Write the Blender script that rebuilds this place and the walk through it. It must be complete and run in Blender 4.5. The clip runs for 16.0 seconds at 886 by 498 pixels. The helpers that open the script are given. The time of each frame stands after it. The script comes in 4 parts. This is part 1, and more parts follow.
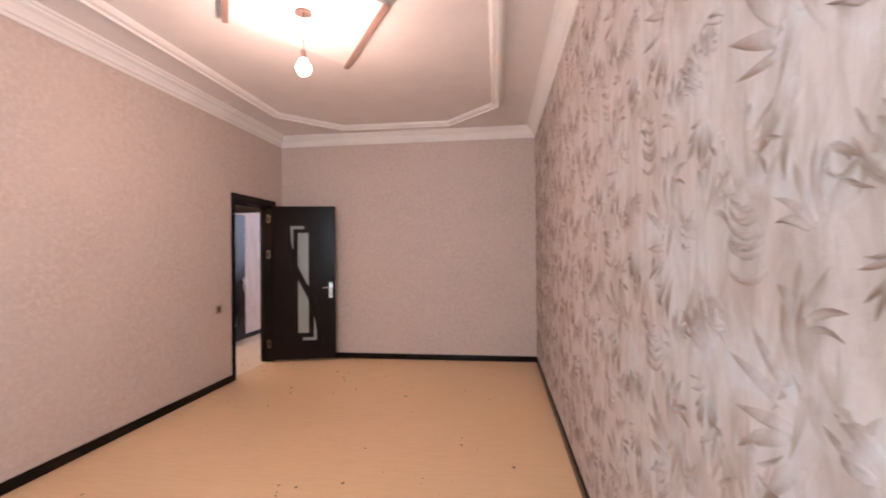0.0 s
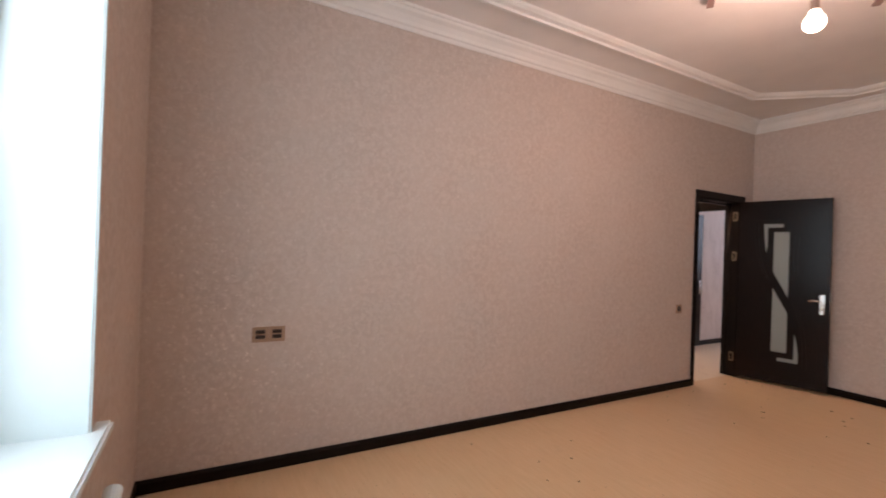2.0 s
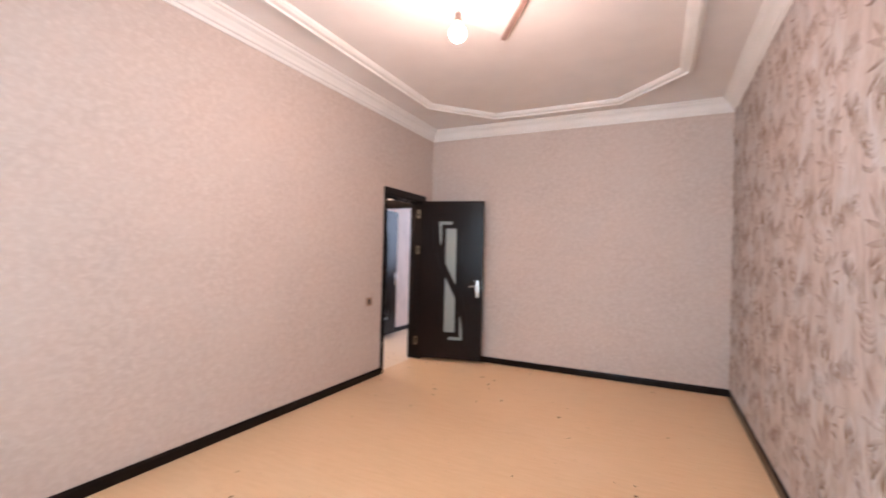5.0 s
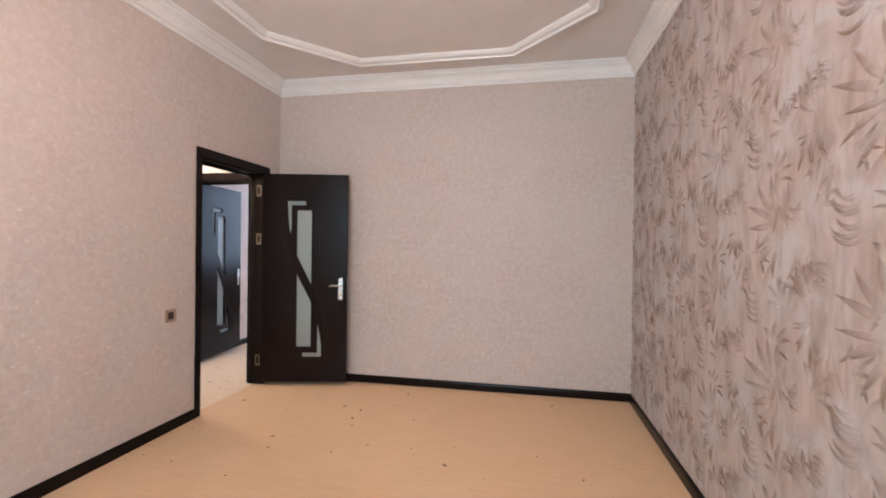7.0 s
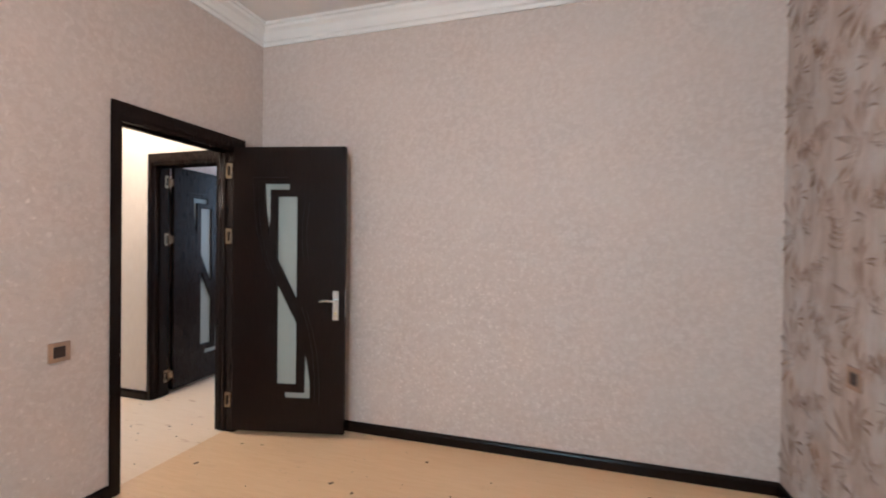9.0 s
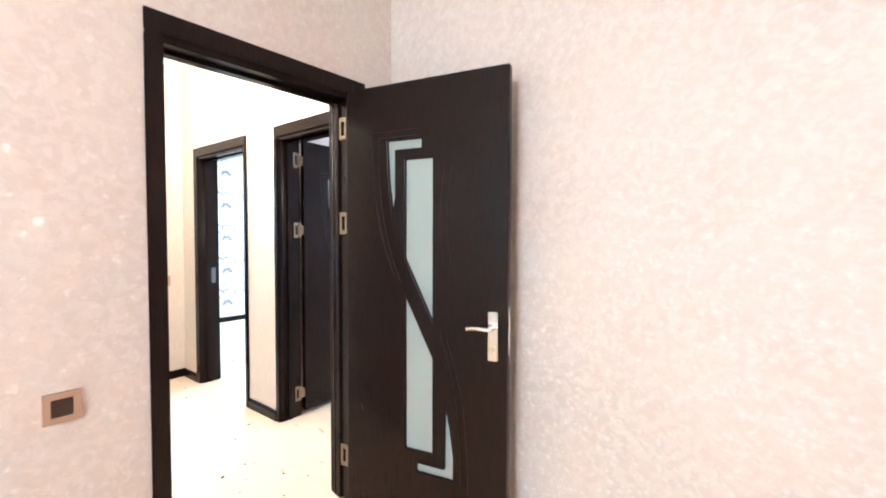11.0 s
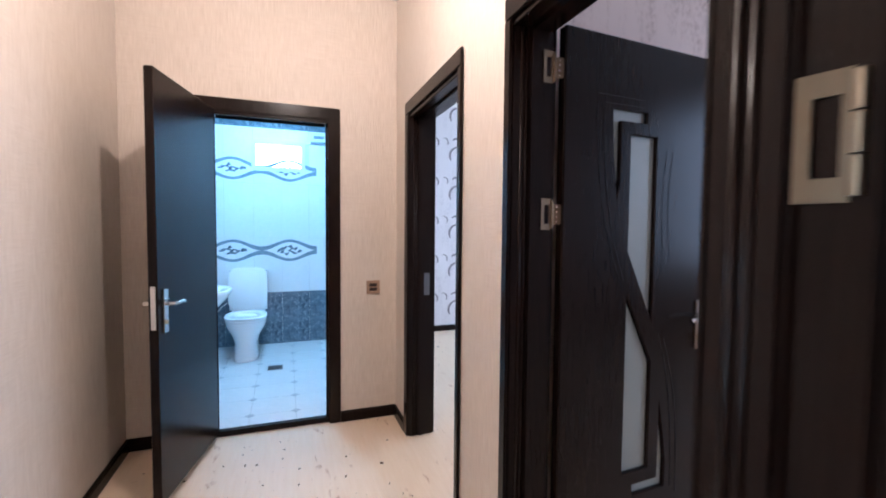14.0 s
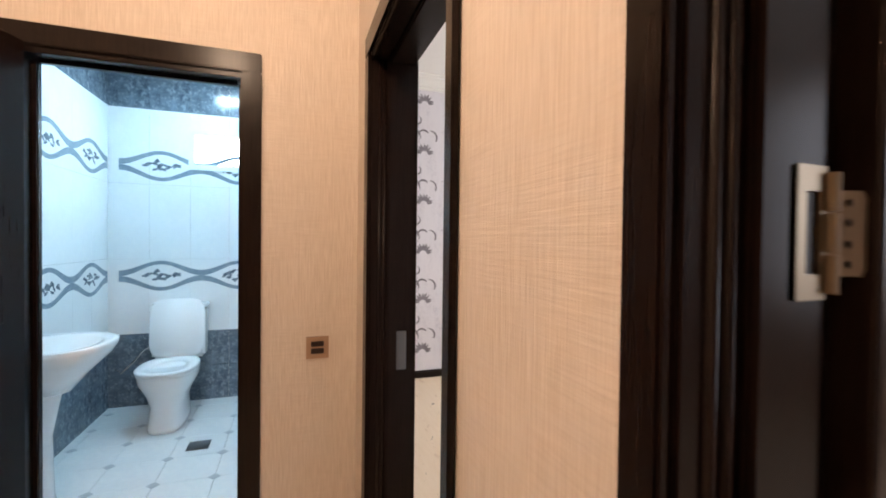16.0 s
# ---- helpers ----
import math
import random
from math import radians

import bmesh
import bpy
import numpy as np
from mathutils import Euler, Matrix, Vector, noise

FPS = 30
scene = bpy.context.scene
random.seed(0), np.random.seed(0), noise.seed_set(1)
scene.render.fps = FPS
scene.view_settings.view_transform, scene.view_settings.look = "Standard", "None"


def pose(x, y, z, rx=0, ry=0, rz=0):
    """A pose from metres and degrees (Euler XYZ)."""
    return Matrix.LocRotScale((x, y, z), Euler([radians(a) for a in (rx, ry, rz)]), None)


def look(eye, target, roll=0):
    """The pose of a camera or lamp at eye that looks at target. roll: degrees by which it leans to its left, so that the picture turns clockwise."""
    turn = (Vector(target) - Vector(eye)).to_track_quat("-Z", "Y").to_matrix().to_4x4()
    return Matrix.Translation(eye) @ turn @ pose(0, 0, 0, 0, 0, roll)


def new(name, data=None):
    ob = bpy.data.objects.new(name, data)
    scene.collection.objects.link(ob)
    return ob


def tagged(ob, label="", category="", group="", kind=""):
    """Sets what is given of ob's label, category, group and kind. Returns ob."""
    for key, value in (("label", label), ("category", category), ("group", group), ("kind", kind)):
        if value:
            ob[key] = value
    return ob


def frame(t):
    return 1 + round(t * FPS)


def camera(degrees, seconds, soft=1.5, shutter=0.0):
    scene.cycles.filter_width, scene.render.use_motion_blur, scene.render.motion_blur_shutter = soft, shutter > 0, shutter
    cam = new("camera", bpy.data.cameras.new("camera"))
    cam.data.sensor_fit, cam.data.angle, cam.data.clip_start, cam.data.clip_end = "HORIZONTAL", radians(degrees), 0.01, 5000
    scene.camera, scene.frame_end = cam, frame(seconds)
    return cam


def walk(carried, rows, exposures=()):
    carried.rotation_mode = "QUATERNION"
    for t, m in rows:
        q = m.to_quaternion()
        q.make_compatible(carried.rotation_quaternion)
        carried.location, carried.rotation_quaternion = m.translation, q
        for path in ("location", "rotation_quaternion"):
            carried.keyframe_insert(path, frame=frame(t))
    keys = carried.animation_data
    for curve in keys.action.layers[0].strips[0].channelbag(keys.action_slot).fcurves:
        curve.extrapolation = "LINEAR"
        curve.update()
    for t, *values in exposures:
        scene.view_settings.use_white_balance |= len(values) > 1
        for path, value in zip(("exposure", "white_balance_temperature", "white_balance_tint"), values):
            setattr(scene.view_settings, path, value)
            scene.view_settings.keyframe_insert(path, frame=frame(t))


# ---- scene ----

cam = camera(91.2, 16.0, soft=1.8, shutter=0.4)
PATH = [
    (0, (2.967, -5.695, 1.408), (2.717, -3.711, 1.418), -0.5),
    (0.5, (2.873, -5.704, 1.432), (2.308, -3.786, 1.436), -0.3),
    (1, (2.856, -5.729, 1.402), (1.742, -4.068, 1.413), 0.3),
    (1.5, (2.883, -5.726, 1.329), (1.316, -4.483, 1.354), 1.1),
    (2, (2.805, -5.792, 1.335), (1.052, -4.829, 1.341), 2.0),
    (2.5, (2.755, -5.813, 1.326), (0.959, -4.933, 1.333), 2.1),
    (3, (2.858, -5.766, 1.322), (1.04, -4.932, 1.345), 1.9),
    (3.5, (2.913, -5.703, 1.3), (1.218, -4.643, 1.327), 1.7),
    (4, (2.895, -5.631, 1.279), (1.511, -4.188, 1.322), 1.8),
    (4.5, (2.901, -5.433, 1.322), (1.678, -3.851, 1.353), 1.5),
    (5, (2.77, -5.25, 1.341), (1.887, -3.456, 1.363), 1.5),
    (5.2, (2.719, -5.178, 1.332), (2.003, -3.311, 1.36), 1.5),
    (7.3, (2.534, -3.895, 1.325), (2.154, -1.932, 1.317), 0.7),
    (7.5, (2.583, -3.754, 1.353), (2.183, -1.795, 1.346), 0.8),
    (8, (2.533, -3.433, 1.36), (2.112, -1.477, 1.34), 0.6),
    (8.5, (2.405, -3.153, 1.355), (1.985, -1.198, 1.338), 0.7),
    (9, (2.352, -2.844, 1.337), (1.771, -0.931, 1.32), 0.7),
    (9.2, (2.304, -2.727, 1.349), (1.614, -0.85, 1.321), 0.8),
    (11.3, (1.588, -1.557, 1.325), (0.318, -0.015, 1.252), 0.1),
    (11.5, (1.504, -1.467, 1.323), (0.205, 0.051, 1.245), 0.1),
    (12, (1.281, -1.202, 1.334), (-0.282, 0.043, 1.252), -0.1),
    (12.5, (1.006, -1.059, 1.315), (-0.653, 0.054, 1.216), 0.3),
    (13, (0.731, -0.97, 1.319), (-0.989, 0.045, 1.213), 0.6),
    (13.5, (0.48, -0.837, 1.316), (-1.363, -0.065, 1.222), 0.3),
    (14, (0.204, -0.731, 1.305), (-1.675, -0.051, 1.21), 0.5),
    (14.5, (-0.118, -0.645, 1.325), (-1.971, 0.102, 1.232), 0.5),
    (15, (-0.426, -0.521, 1.325), (-2.28, 0.226, 1.249), 0.5),
    (15.5, (-0.668, -0.407, 1.331), (-2.519, 0.348, 1.267), 0.3),
    (16, (-0.88, -0.267, 1.347), (-2.769, 0.389, 1.314), 0.7),
]
walk(cam, [(t, look(eye, target, roll)) for t, eye, target, roll in PATH],
     exposures=[(0, -0.25, 6800, 24), (0.5, -0.07, 6600, 21), (1, -0.06, 6450, 20), (2, -0.8, 7050, 21), (3, -0.78, 7150, 21), (4, -0.1, 6450, 18), (5, 0.15, 6250, 16),
                (7.5, 0.1, 5800, 5), (9, 0.05, 5700, 3), (11.4, 1.45, 5400, -3), (12.5, 1.0, 5400, 8), (13.5, 0.14, 5350, 14), (14.5, -0.2, 5850, 9), (15.5, -0.4, 5800, 8), (16, -0.25, 8000, 18)])

# ---- light ----
world = bpy.data.worlds.new("sky")
scene.world = world
world.use_nodes = True
wn = world.node_tree
sky = wn.nodes.new("ShaderNodeTexSky")
sky.sky_type = "NISHITA"
sky.sun_disc = False
sky.sun_elevation, sky.sun_rotation = radians(35), radians(200)
wn.links.new(sky.outputs[0], wn.nodes["Background"].inputs[0])
wn.nodes["Background"].inputs[1].default_value = 0.12


def area(name, m, sx, sy, power, color):
    d = bpy.data.lights.new(name, "AREA")
    d.shape, d.size, d.size_y, d.energy, d.color = "RECTANGLE", sx, sy, power, color
    ob = new(name, d)
    ob.matrix_world = m
    return ob


def bulb_light(name, at, power, color, radius=0.04):
    d = bpy.data.lights.new(name, "POINT")
    d.energy, d.color, d.shadow_soft_size = power, color, radius
    ob = new(name, d)
    ob.location = at
    return ob


DAY = (0.73, 0.895, 1.0)
area("daylight_window", look((2.05, -6.33, 1.65), (2.05, 0, 1.3)), 1.75, 1.75, 55, DAY)
area("daylight_room_two", look((-3.7, 3.93, 1.6), (-3.4, 0, 1.3)), 1.3, 1.6, 95, DAY)
area("daylight_room_three", look((0.2, 3.93, 1.75), (-0.3, 0, 1.3)), 2.0, 1.7, 68, (0.62, 0.77, 1.0))
bulb_light("bulb_light_room", (1.72, -3.0, 2.48), 46, (1.0, 0.70, 0.58))
bulb_light("bulb_light_hall", (-1.21, -0.69, 2.61), 62, (1.0, 0.80, 0.64), 0.025)
area("bath_ceiling_light", look((-4.27, -0.87, 2.70), (-4.27, -0.87, 0)), 0.16, 0.16, 31, (0.31, 0.67, 1.0))
area("bath_window_light", look((-5.03, -0.80, 2.08), (-3, -0.80, 1.5)), 0.44, 0.24, 8, (0.31, 0.67, 1.0))


# ---- materials ----
def mat(name, color, rough=0.6, metal=0.0, spec=0.5):
    m = bpy.data.materials.new(name)
    m.use_nodes = True
    b = m.node_tree.nodes["Principled BSDF"]
    b.inputs["Base Color"].default_value = (*color, 1)
    b.inputs["Roughness"].default_value = rough
    b.inputs["Metallic"].default_value = metal
    b.inputs["Specular IOR Level"].default_value = spec
    return m


def nodes_of(m):
    return m.node_tree.nodes, m.node_tree.links, m.node_tree.nodes["Principled BSDF"]


def coords(m, scale=(1, 1, 1)):
    n, l, b = nodes_of(m)
    tc = n.new("ShaderNodeTexCoord")
    mp = n.new("ShaderNodeMapping")
    mp.inputs["Scale"].default_value = scale
    l.new(tc.outputs["Object"], mp.inputs["Vector"])
    return mp.outputs[0]


def noise_tex(m, vec, scale, detail=4, rough=0.55, distort=0.0):
    n, l, b = nodes_of(m)
    t = n.new("ShaderNodeTexNoise")
    t.inputs["Scale"].default_value, t.inputs["Detail"].default_value = scale, detail
    t.inputs["Roughness"].default_value, t.inputs["Distortion"].default_value = rough, distort
    l.new(vec, t.inputs["Vector"])
    return t.outputs[0]


def ramp(m, fac, stops):
    n, l, b = nodes_of(m)
    r = n.new("ShaderNodeValToRGB")
    e = r.color_ramp.elements
    for i, (p, c) in enumerate(stops):
        if i > 1:
            e.new(p)
        e[i].position = p
        e[i].color = (*c, 1) if not isinstance(c, float) else (c, c, c, 1)
    l.new(fac, r.inputs[0])
    return r.outputs[0]


def mix(m, fac, a, b_, mode="MIX"):
    n, l, b = nodes_of(m)
    x = n.new("ShaderNodeMix")
    x.data_type, x.blend_type = "RGBA", mode
    if isinstance(fac, float):
        x.inputs[0].default_value = fac
    else:
        l.new(fac, x.inputs[0])
    for sock, v in ((x.inputs[6], a), (x.inputs[7], b_)):
        if isinstance(v, tuple):
            sock.default_value = (*v, 1)
        else:
            l.new(v, sock)
    return x.outputs[2]


def bump(m, height, strength, dist=0.01):
    n, l, b = nodes_of(m)
    x = n.new("ShaderNodeBump")
    x.inputs["Strength"].default_value, x.inputs["Distance"].default_value = strength, dist
    l.new(height, x.inputs["Height"])
    l.new(x.outputs[0], b.inputs["Normal"])


def setin(m, name, out):
    n, l, b = nodes_of(m)
    l.new(out, b.inputs[name])


def wallpaper_pearl():
    """Beige paper strewn with small pearly foil flakes that lie at slightly different slants."""
    m = mat("pearl_wallpaper", (0.5, 0.4, 0.35))
    n, l, bs = nodes_of(m)
    v = coords(m)
    big = noise_tex(m, v, 2.2, 3)
    fl = noise_tex(m, v, 26, 2, 0.5, 0.7)
    fine = noise_tex(m, v, 160, 2)
    warp = n.new("ShaderNodeVectorMath")
    warp.operation = "MULTIPLY_ADD"
    warp.inputs[1].default_value = (0.05, 0.05, 0.05)
    nz = n.new("ShaderNodeTexNoise")
    nz.inputs["Scale"].default_value = 30
    l.new(v, nz.inputs["Vector"])
    l.new(nz.outputs["Color"], warp.inputs[0])
    l.new(v, warp.inputs[2])
    cell = n.new("ShaderNodeTexVoronoi")
    cell.inputs["Scale"].default_value = 48
    l.new(warp.outputs[0], cell.inputs["Vector"])
    sep = n.new("ShaderNodeSeparateColor")
    l.new(cell.outputs["Color"], sep.inputs[0])
    mask = ramp(m, sep.outputs[2], [(0.55, 0.0), (0.62, 1.0)])
    soft = ramp(m, cell.outputs["Distance"], [(0.20, 1.0), (0.62, 0.0)])
    mask = mix(m, 1.0, mask, soft, "MULTIPLY")
    tilt = n.new("ShaderNodeVectorMath")
    tilt.operation = "MULTIPLY_ADD"
    tilt.inputs[1].default_value = (1.0, 1.0, 1.0)
    tilt.inputs[2].default_value = (-0.5, -0.5, -0.5)
    l.new(cell.outputs["Color"], tilt.inputs[0])
    geo = n.new("ShaderNodeNewGeometry")
    add = n.new("ShaderNodeVectorMath")
    l.new(tilt.outputs[0], add.inputs[0])
    l.new(geo.outputs["Normal"], add.inputs[1])
    unit = n.new("ShaderNodeVectorMath")
    unit.operation = "NORMALIZE"
    l.new(add.outputs[0], unit.inputs[0])
    base = mix(m, ramp(m, big, [(0.3, 0.0), (0.7, 1.0)]), (0.555, 0.455, 0.402), (0.60, 0.50, 0.444))
    setin(m, "Base Color", mix(m, ramp(m, fl, [(0.42, 0.0), (0.60, 1.0)]), base, (0.615, 0.518, 0.464)))
    setin(m, "Roughness", ramp(m, fl, [(0.42, 0.66), (0.64, 0.5)]))
    bump(m, mix(m, 0.15, fl, fine), 0.22, 0.004)
    foil = n.new("ShaderNodeBsdfGlossy")
    foil.inputs["Color"].default_value = (0.88, 0.80, 0.74, 1)
    foil.inputs["Roughness"].default_value = 0.42
    l.new(unit.outputs[0], foil.inputs["Normal"])
    half = n.new("ShaderNodeMath")
    half.operation = "MULTIPLY"
    half.inputs[1].default_value = 0.19
    l.new(mask, half.inputs[0])
    both = n.new("ShaderNodeMixShader")
    l.new(half.outputs[0], both.inputs[0])
    l.new(bs.outputs[0], both.inputs[1])
    l.new(foil.outputs[0], both.inputs[2])
    l.new(both.outputs[0], n["Material Output"].inputs[0])
    return m


def leaf_ground(m):
    """Colour of the leaf paper's ground: pinkish grey, pale bluish clouds and soft taupe upright smears."""
    st = noise_tex(m, coords(m, (3.4, 3.4, 1.2)), 2.6, 4, 0.6, 0.9)
    cl = noise_tex(m, coords(m, (1, 1, 0.8)), 5, 5, 0.65, 0.9)
    br = noise_tex(m, coords(m, (6, 6, 1.1)), 6, 3, 0.6, 0.5)
    c = mix(m, ramp(m, st, [(0.42, 0.0), (0.66, 0.85)]), (0.56, 0.475, 0.435), (0.36, 0.28, 0.235))
    c = mix(m, ramp(m, cl, [(0.46, 0.0), (0.64, 0.75)]), c, (0.585, 0.565, 0.56))
    return mix(m, ramp(m, br, [(0.50, 0.0), (0.70, 0.4)]), c, (0.33, 0.255, 0.205)), cl


def wallpaper_ground():
    """Grey-beige paper with soft upright smears under the leaf relief."""
    m = mat("leaf_wallpaper_ground", (0.6, 0.52, 0.47), 0.5)
    c, cl = leaf_ground(m)
    setin(m, "Base Color", c)
    setin(m, "Roughness", ramp(m, cl, [(0.4, 0.42), (0.7, 0.6)]))
    fold = noise_tex(m, coords(m, (3, 3, 1.2)), 16, 4, 0.6, 0.8)
    bump(m, mix(m, 0.25, fold, noise_tex(m, coords(m), 120, 3)), 0.5, 0.010)
    return m


def relief_leaf(name, tip, strength):
    """Leaf strokes that rise out of the ground's own colour and brown towards the tip; embossed shade is put into one
    edge.
    """
    m = mat(name, tip, 0.5)
    n, l, b = nodes_of(m)
    c, cl = leaf_ground(m)
    uv = n.new("ShaderNodeUVMap")
    sep = n.new("ShaderNodeSeparateXYZ")
    l.new(uv.outputs[0], sep.inputs[0])
    mp = n.new("ShaderNodeMapping")
    mp.inputs["Scale"].default_value = (2, 12, 1)
    l.new(uv.outputs[0], mp.inputs[0])
    streak = ramp(m, noise_tex(m, mp.outputs[0], 1.5, 3), [(0.35, 0.65), (0.65, 1.0)])
    along = ramp(m, sep.outputs[0], [(0.10, 0.0), (0.75, strength)])
    # one side of each stroke coloured deeper, as the relief's shade
    edge = ramp(m, sep.outputs[1], [(0.15, 1.0), (0.5, 0.75), (0.9, 0.5)])
    k = mix(m, 1.0, mix(m, 1.0, along, edge, "MULTIPLY"), streak, "MULTIPLY")
    setin(m, "Base Color", mix(m, k, c, tip))
    return m


def relief_paint(name, dark, light, rough=0.5, root=0.9, fill=0.45):
    """Streaked paint that runs along each stroke of a relief, with embossed shade put into one edge."""
    m = mat(name, dark, rough)
    n, l, b = nodes_of(m)
    uv = n.new("ShaderNodeUVMap")
    sep = n.new("ShaderNodeSeparateXYZ")
    l.new(uv.outputs[0], sep.inputs[0])
    mp = n.new("ShaderNodeMapping")
    mp.inputs["Scale"].default_value = (2, 14, 1)
    l.new(uv.outputs[0], mp.inputs[0])
    streak = noise_tex(m, mp.outputs[0], 1.5, 3)
    patch = noise_tex(m, coords(m), 6, 2)
    along = ramp(m, sep.outputs[0], [(0.0, root), (0.45, 0.15)])
    # dark rim on one side stands for shade under the stroke
    edge = ramp(m, sep.outputs[1], [(0.08, 0.0), (0.36, 1.0)])
    body = mix(m, along, mix(m, fill, dark, light), light)
    body = mix(m, ramp(m, streak, [(0.45, 0.0), (0.66, 0.4)]), body, dark)
    rim = mix(m, along, dark, body)
    c = mix(m, edge, rim, body)
    c = mix(m, ramp(m, patch, [(0.38, 0.5), (0.60, 0.0)]), c, light)
    setin(m, "Base Color", c)
    return m


def wallpaper_weave():
    """Cream paper with a woven thread relief."""
    m = mat("woven_wallpaper", (0.62, 0.52, 0.42), 0.55)
    a = noise_tex(m, coords(m, (1, 1, 0.05)), 190, 2)
    c = noise_tex(m, coords(m, (0.05, 0.05, 1)), 210, 2)
    g = noise_tex(m, coords(m), 3.5, 3)
    w = mix(m, ramp(m, g, [(0.4, 0.08), (0.6, 0.45)]), a, c)
    setin(m, "Base Color", mix(m, ramp(m, w, [(0.35, 0.0), (0.65, 1.0)]), (0.60, 0.525, 0.46), (0.70, 0.63, 0.565)))
    bump(m, w, 0.55, 0.004)
    return m


def wallpaper_worn(name, base, blot):
    m = mat(name, base, 0.55)
    s = noise_tex(m, coords(m, (4, 4, 1)), 2.2, 6, 0.7, 0.4)
    f = noise_tex(m, coords(m), 45, 4, 0.6)
    k = mix(m, 1.0, ramp(m, s, [(0.46, 0.0), (0.66, 1.0)]), ramp(m, f, [(0.40, 0.1), (0.62, 1.0)]), "MULTIPLY")
    setin(m, "Base Color", mix(m, k, base, blot))
    bump(m, f, 0.3, 0.004)
    return m


def paint_white(name, c=(0.78, 0.74, 0.71), r=0.55):
    m = mat(name, c, r)
    a = noise_tex(m, coords(m), 3, 4)
    setin(m, "Base Color", mix(m, ramp(m, a, [(0.35, 0.0), (0.7, 1.0)]), c, tuple(x * 0.94 for x in c)))
    bump(m, noise_tex(m, coords(m), 60, 3), 0.08, 0.003)
    return m


def floor_sheet(name, c0, c1, c2, knots=0.15):
    """Honey-coloured laminate sheet flooring, faint grain, scuffs and dust."""
    m = mat(name, c0, 0.42)
    g = noise_tex(m, coords(m, (1, 9, 1)), 5, 5, 0.6, 0.3)
    d = noise_tex(m, coords(m), 1.6, 4)
    sp = noise_tex(m, coords(m), 38, 2, 0.5)
    c = mix(m, ramp(m, g, [(0.3, 0.0), (0.7, 1.0)]), c0, c1)
    c = mix(m, ramp(m, d, [(0.45, 0.0), (0.75, 0.5)]), c, c2)
    c = mix(m, ramp(m, sp, [(0.71, 0.0), (0.76, 0.55)]), c, (0.36, 0.24, 0.14))
    kn = noise_tex(m, coords(m, (0.55, 1.5, 1)), 11, 3, 0.55, 0.4)
    c = mix(m, ramp(m, kn, [(0.66, 0.0), (0.74, knots)]), c, (0.46, 0.25, 0.13))
    setin(m, "Base Color", c)
    setin(m, "Roughness", ramp(m, d, [(0.35, 0.36), (0.7, 0.55)]))
    bump(m, g, 0.05, 0.002)
    return m


def dark_wood():
    m = mat("dark_wenge", (0.01, 0.007, 0.007), 0.28, 0.0, 0.15)
    g = noise_tex(m, coords(m, (9, 9, 0.6)), 12, 4, 0.6)
    big = noise_tex(m, coords(m), 2.5, 3)
    setin(m, "Base Color", mix(m, ramp(m, g, [(0.3, 0.0), (0.7, 1.0)]), (0.0072, 0.0040, 0.0032), (0.0138, 0.0078, 0.0060)))
    setin(m, "Roughness", ramp(m, big, [(0.2, 0.23), (0.8, 0.27)]))
    bump(m, g, 0.05, 0.001)
    return m


def marble(name, a, b_, c, r=0.15):
    m = mat(name, a, r)
    n, l, bs = nodes_of(m)
    info = n.new("ShaderNodeObjectInfo")
    v = noise_tex(m, coords(m), 9, 6, 0.7, 1.2)
    f = noise_tex(m, coords(m), 34, 4, 0.65, 0.6)
    k = mix(m, ramp(m, v, [(0.35, 0.0), (0.65, 1.0)]), a, b_)
    k = mix(m, ramp(m, f, [(0.5, 0.0), (0.72, 0.8)]), k, c)
    t = n.new("ShaderNodeMapRange")
    t.inputs[3].default_value, t.inputs[4].default_value = 0.0, 0.25
    l.new(info.outputs["Random"], t.inputs[0])
    setin(m, "Base Color", mix(m, t.outputs[0], k, b_))
    return m


M_PEARL = wallpaper_pearl()
M_GROUND = wallpaper_ground()
M_LEAF = relief_leaf("leaf_relief_brown", (0.18, 0.09, 0.040), 1.0)
M_FEATHER = relief_leaf("leaf_relief_taupe", (0.26, 0.165, 0.105), 0.8)
M_SCROLL = relief_paint("scroll_print_grey", (0.07, 0.06, 0.075), (0.30, 0.27, 0.31), 0.5, 0.3)
M_WEAVE = wallpaper_weave()
M_PINK = wallpaper_worn("blush_wallpaper", (0.86, 0.71, 0.64), (0.58, 0.43, 0.36))
M_LILAC = wallpaper_worn("pale_lilac_wallpaper", (0.74, 0.71, 0.76), (0.60, 0.57, 0.63))
M_CEIL = paint_white("ceiling_paint", (0.80, 0.75, 0.72))
M_WHITE = paint_white("white_plaster_trim", (0.86, 0.84, 0.81), 0.45)
M_REVEAL = paint_white("white_reveal_paint", (0.74, 0.84, 0.85), 0.4)
M_PVC = mat("white_pvc", (0.76, 0.84, 0.85), 0.3)
M_FLOOR = floor_sheet("honey_laminate", (0.70, 0.45, 0.25), (0.76, 0.51, 0.30), (0.80, 0.56, 0.355))
M_FLOOR_PALE = floor_sheet("pale_laminate", (0.79, 0.61, 0.44), (0.84, 0.67, 0.51), (0.86, 0.71, 0.56), 0.6)
M_WOOD = dark_wood()
M_GROOVE_SHADE = mat("groove_shade_dark", (0.006, 0.005, 0.005), 0.5)
M_FROST = mat("frosted_glass", (0.29, 0.325, 0.305), 0.38)
bump(M_FROST, noise_tex(M_FROST, coords(M_FROST), 90, 2), 0.12, 0.002)
M_CHROME = mat("satin_nickel", (0.70, 0.68, 0.65), 0.24, 1.0)
M_HINGE = mat("worn_nickel_hinge", (0.24, 0.185, 0.125), 0.38, 1.0)
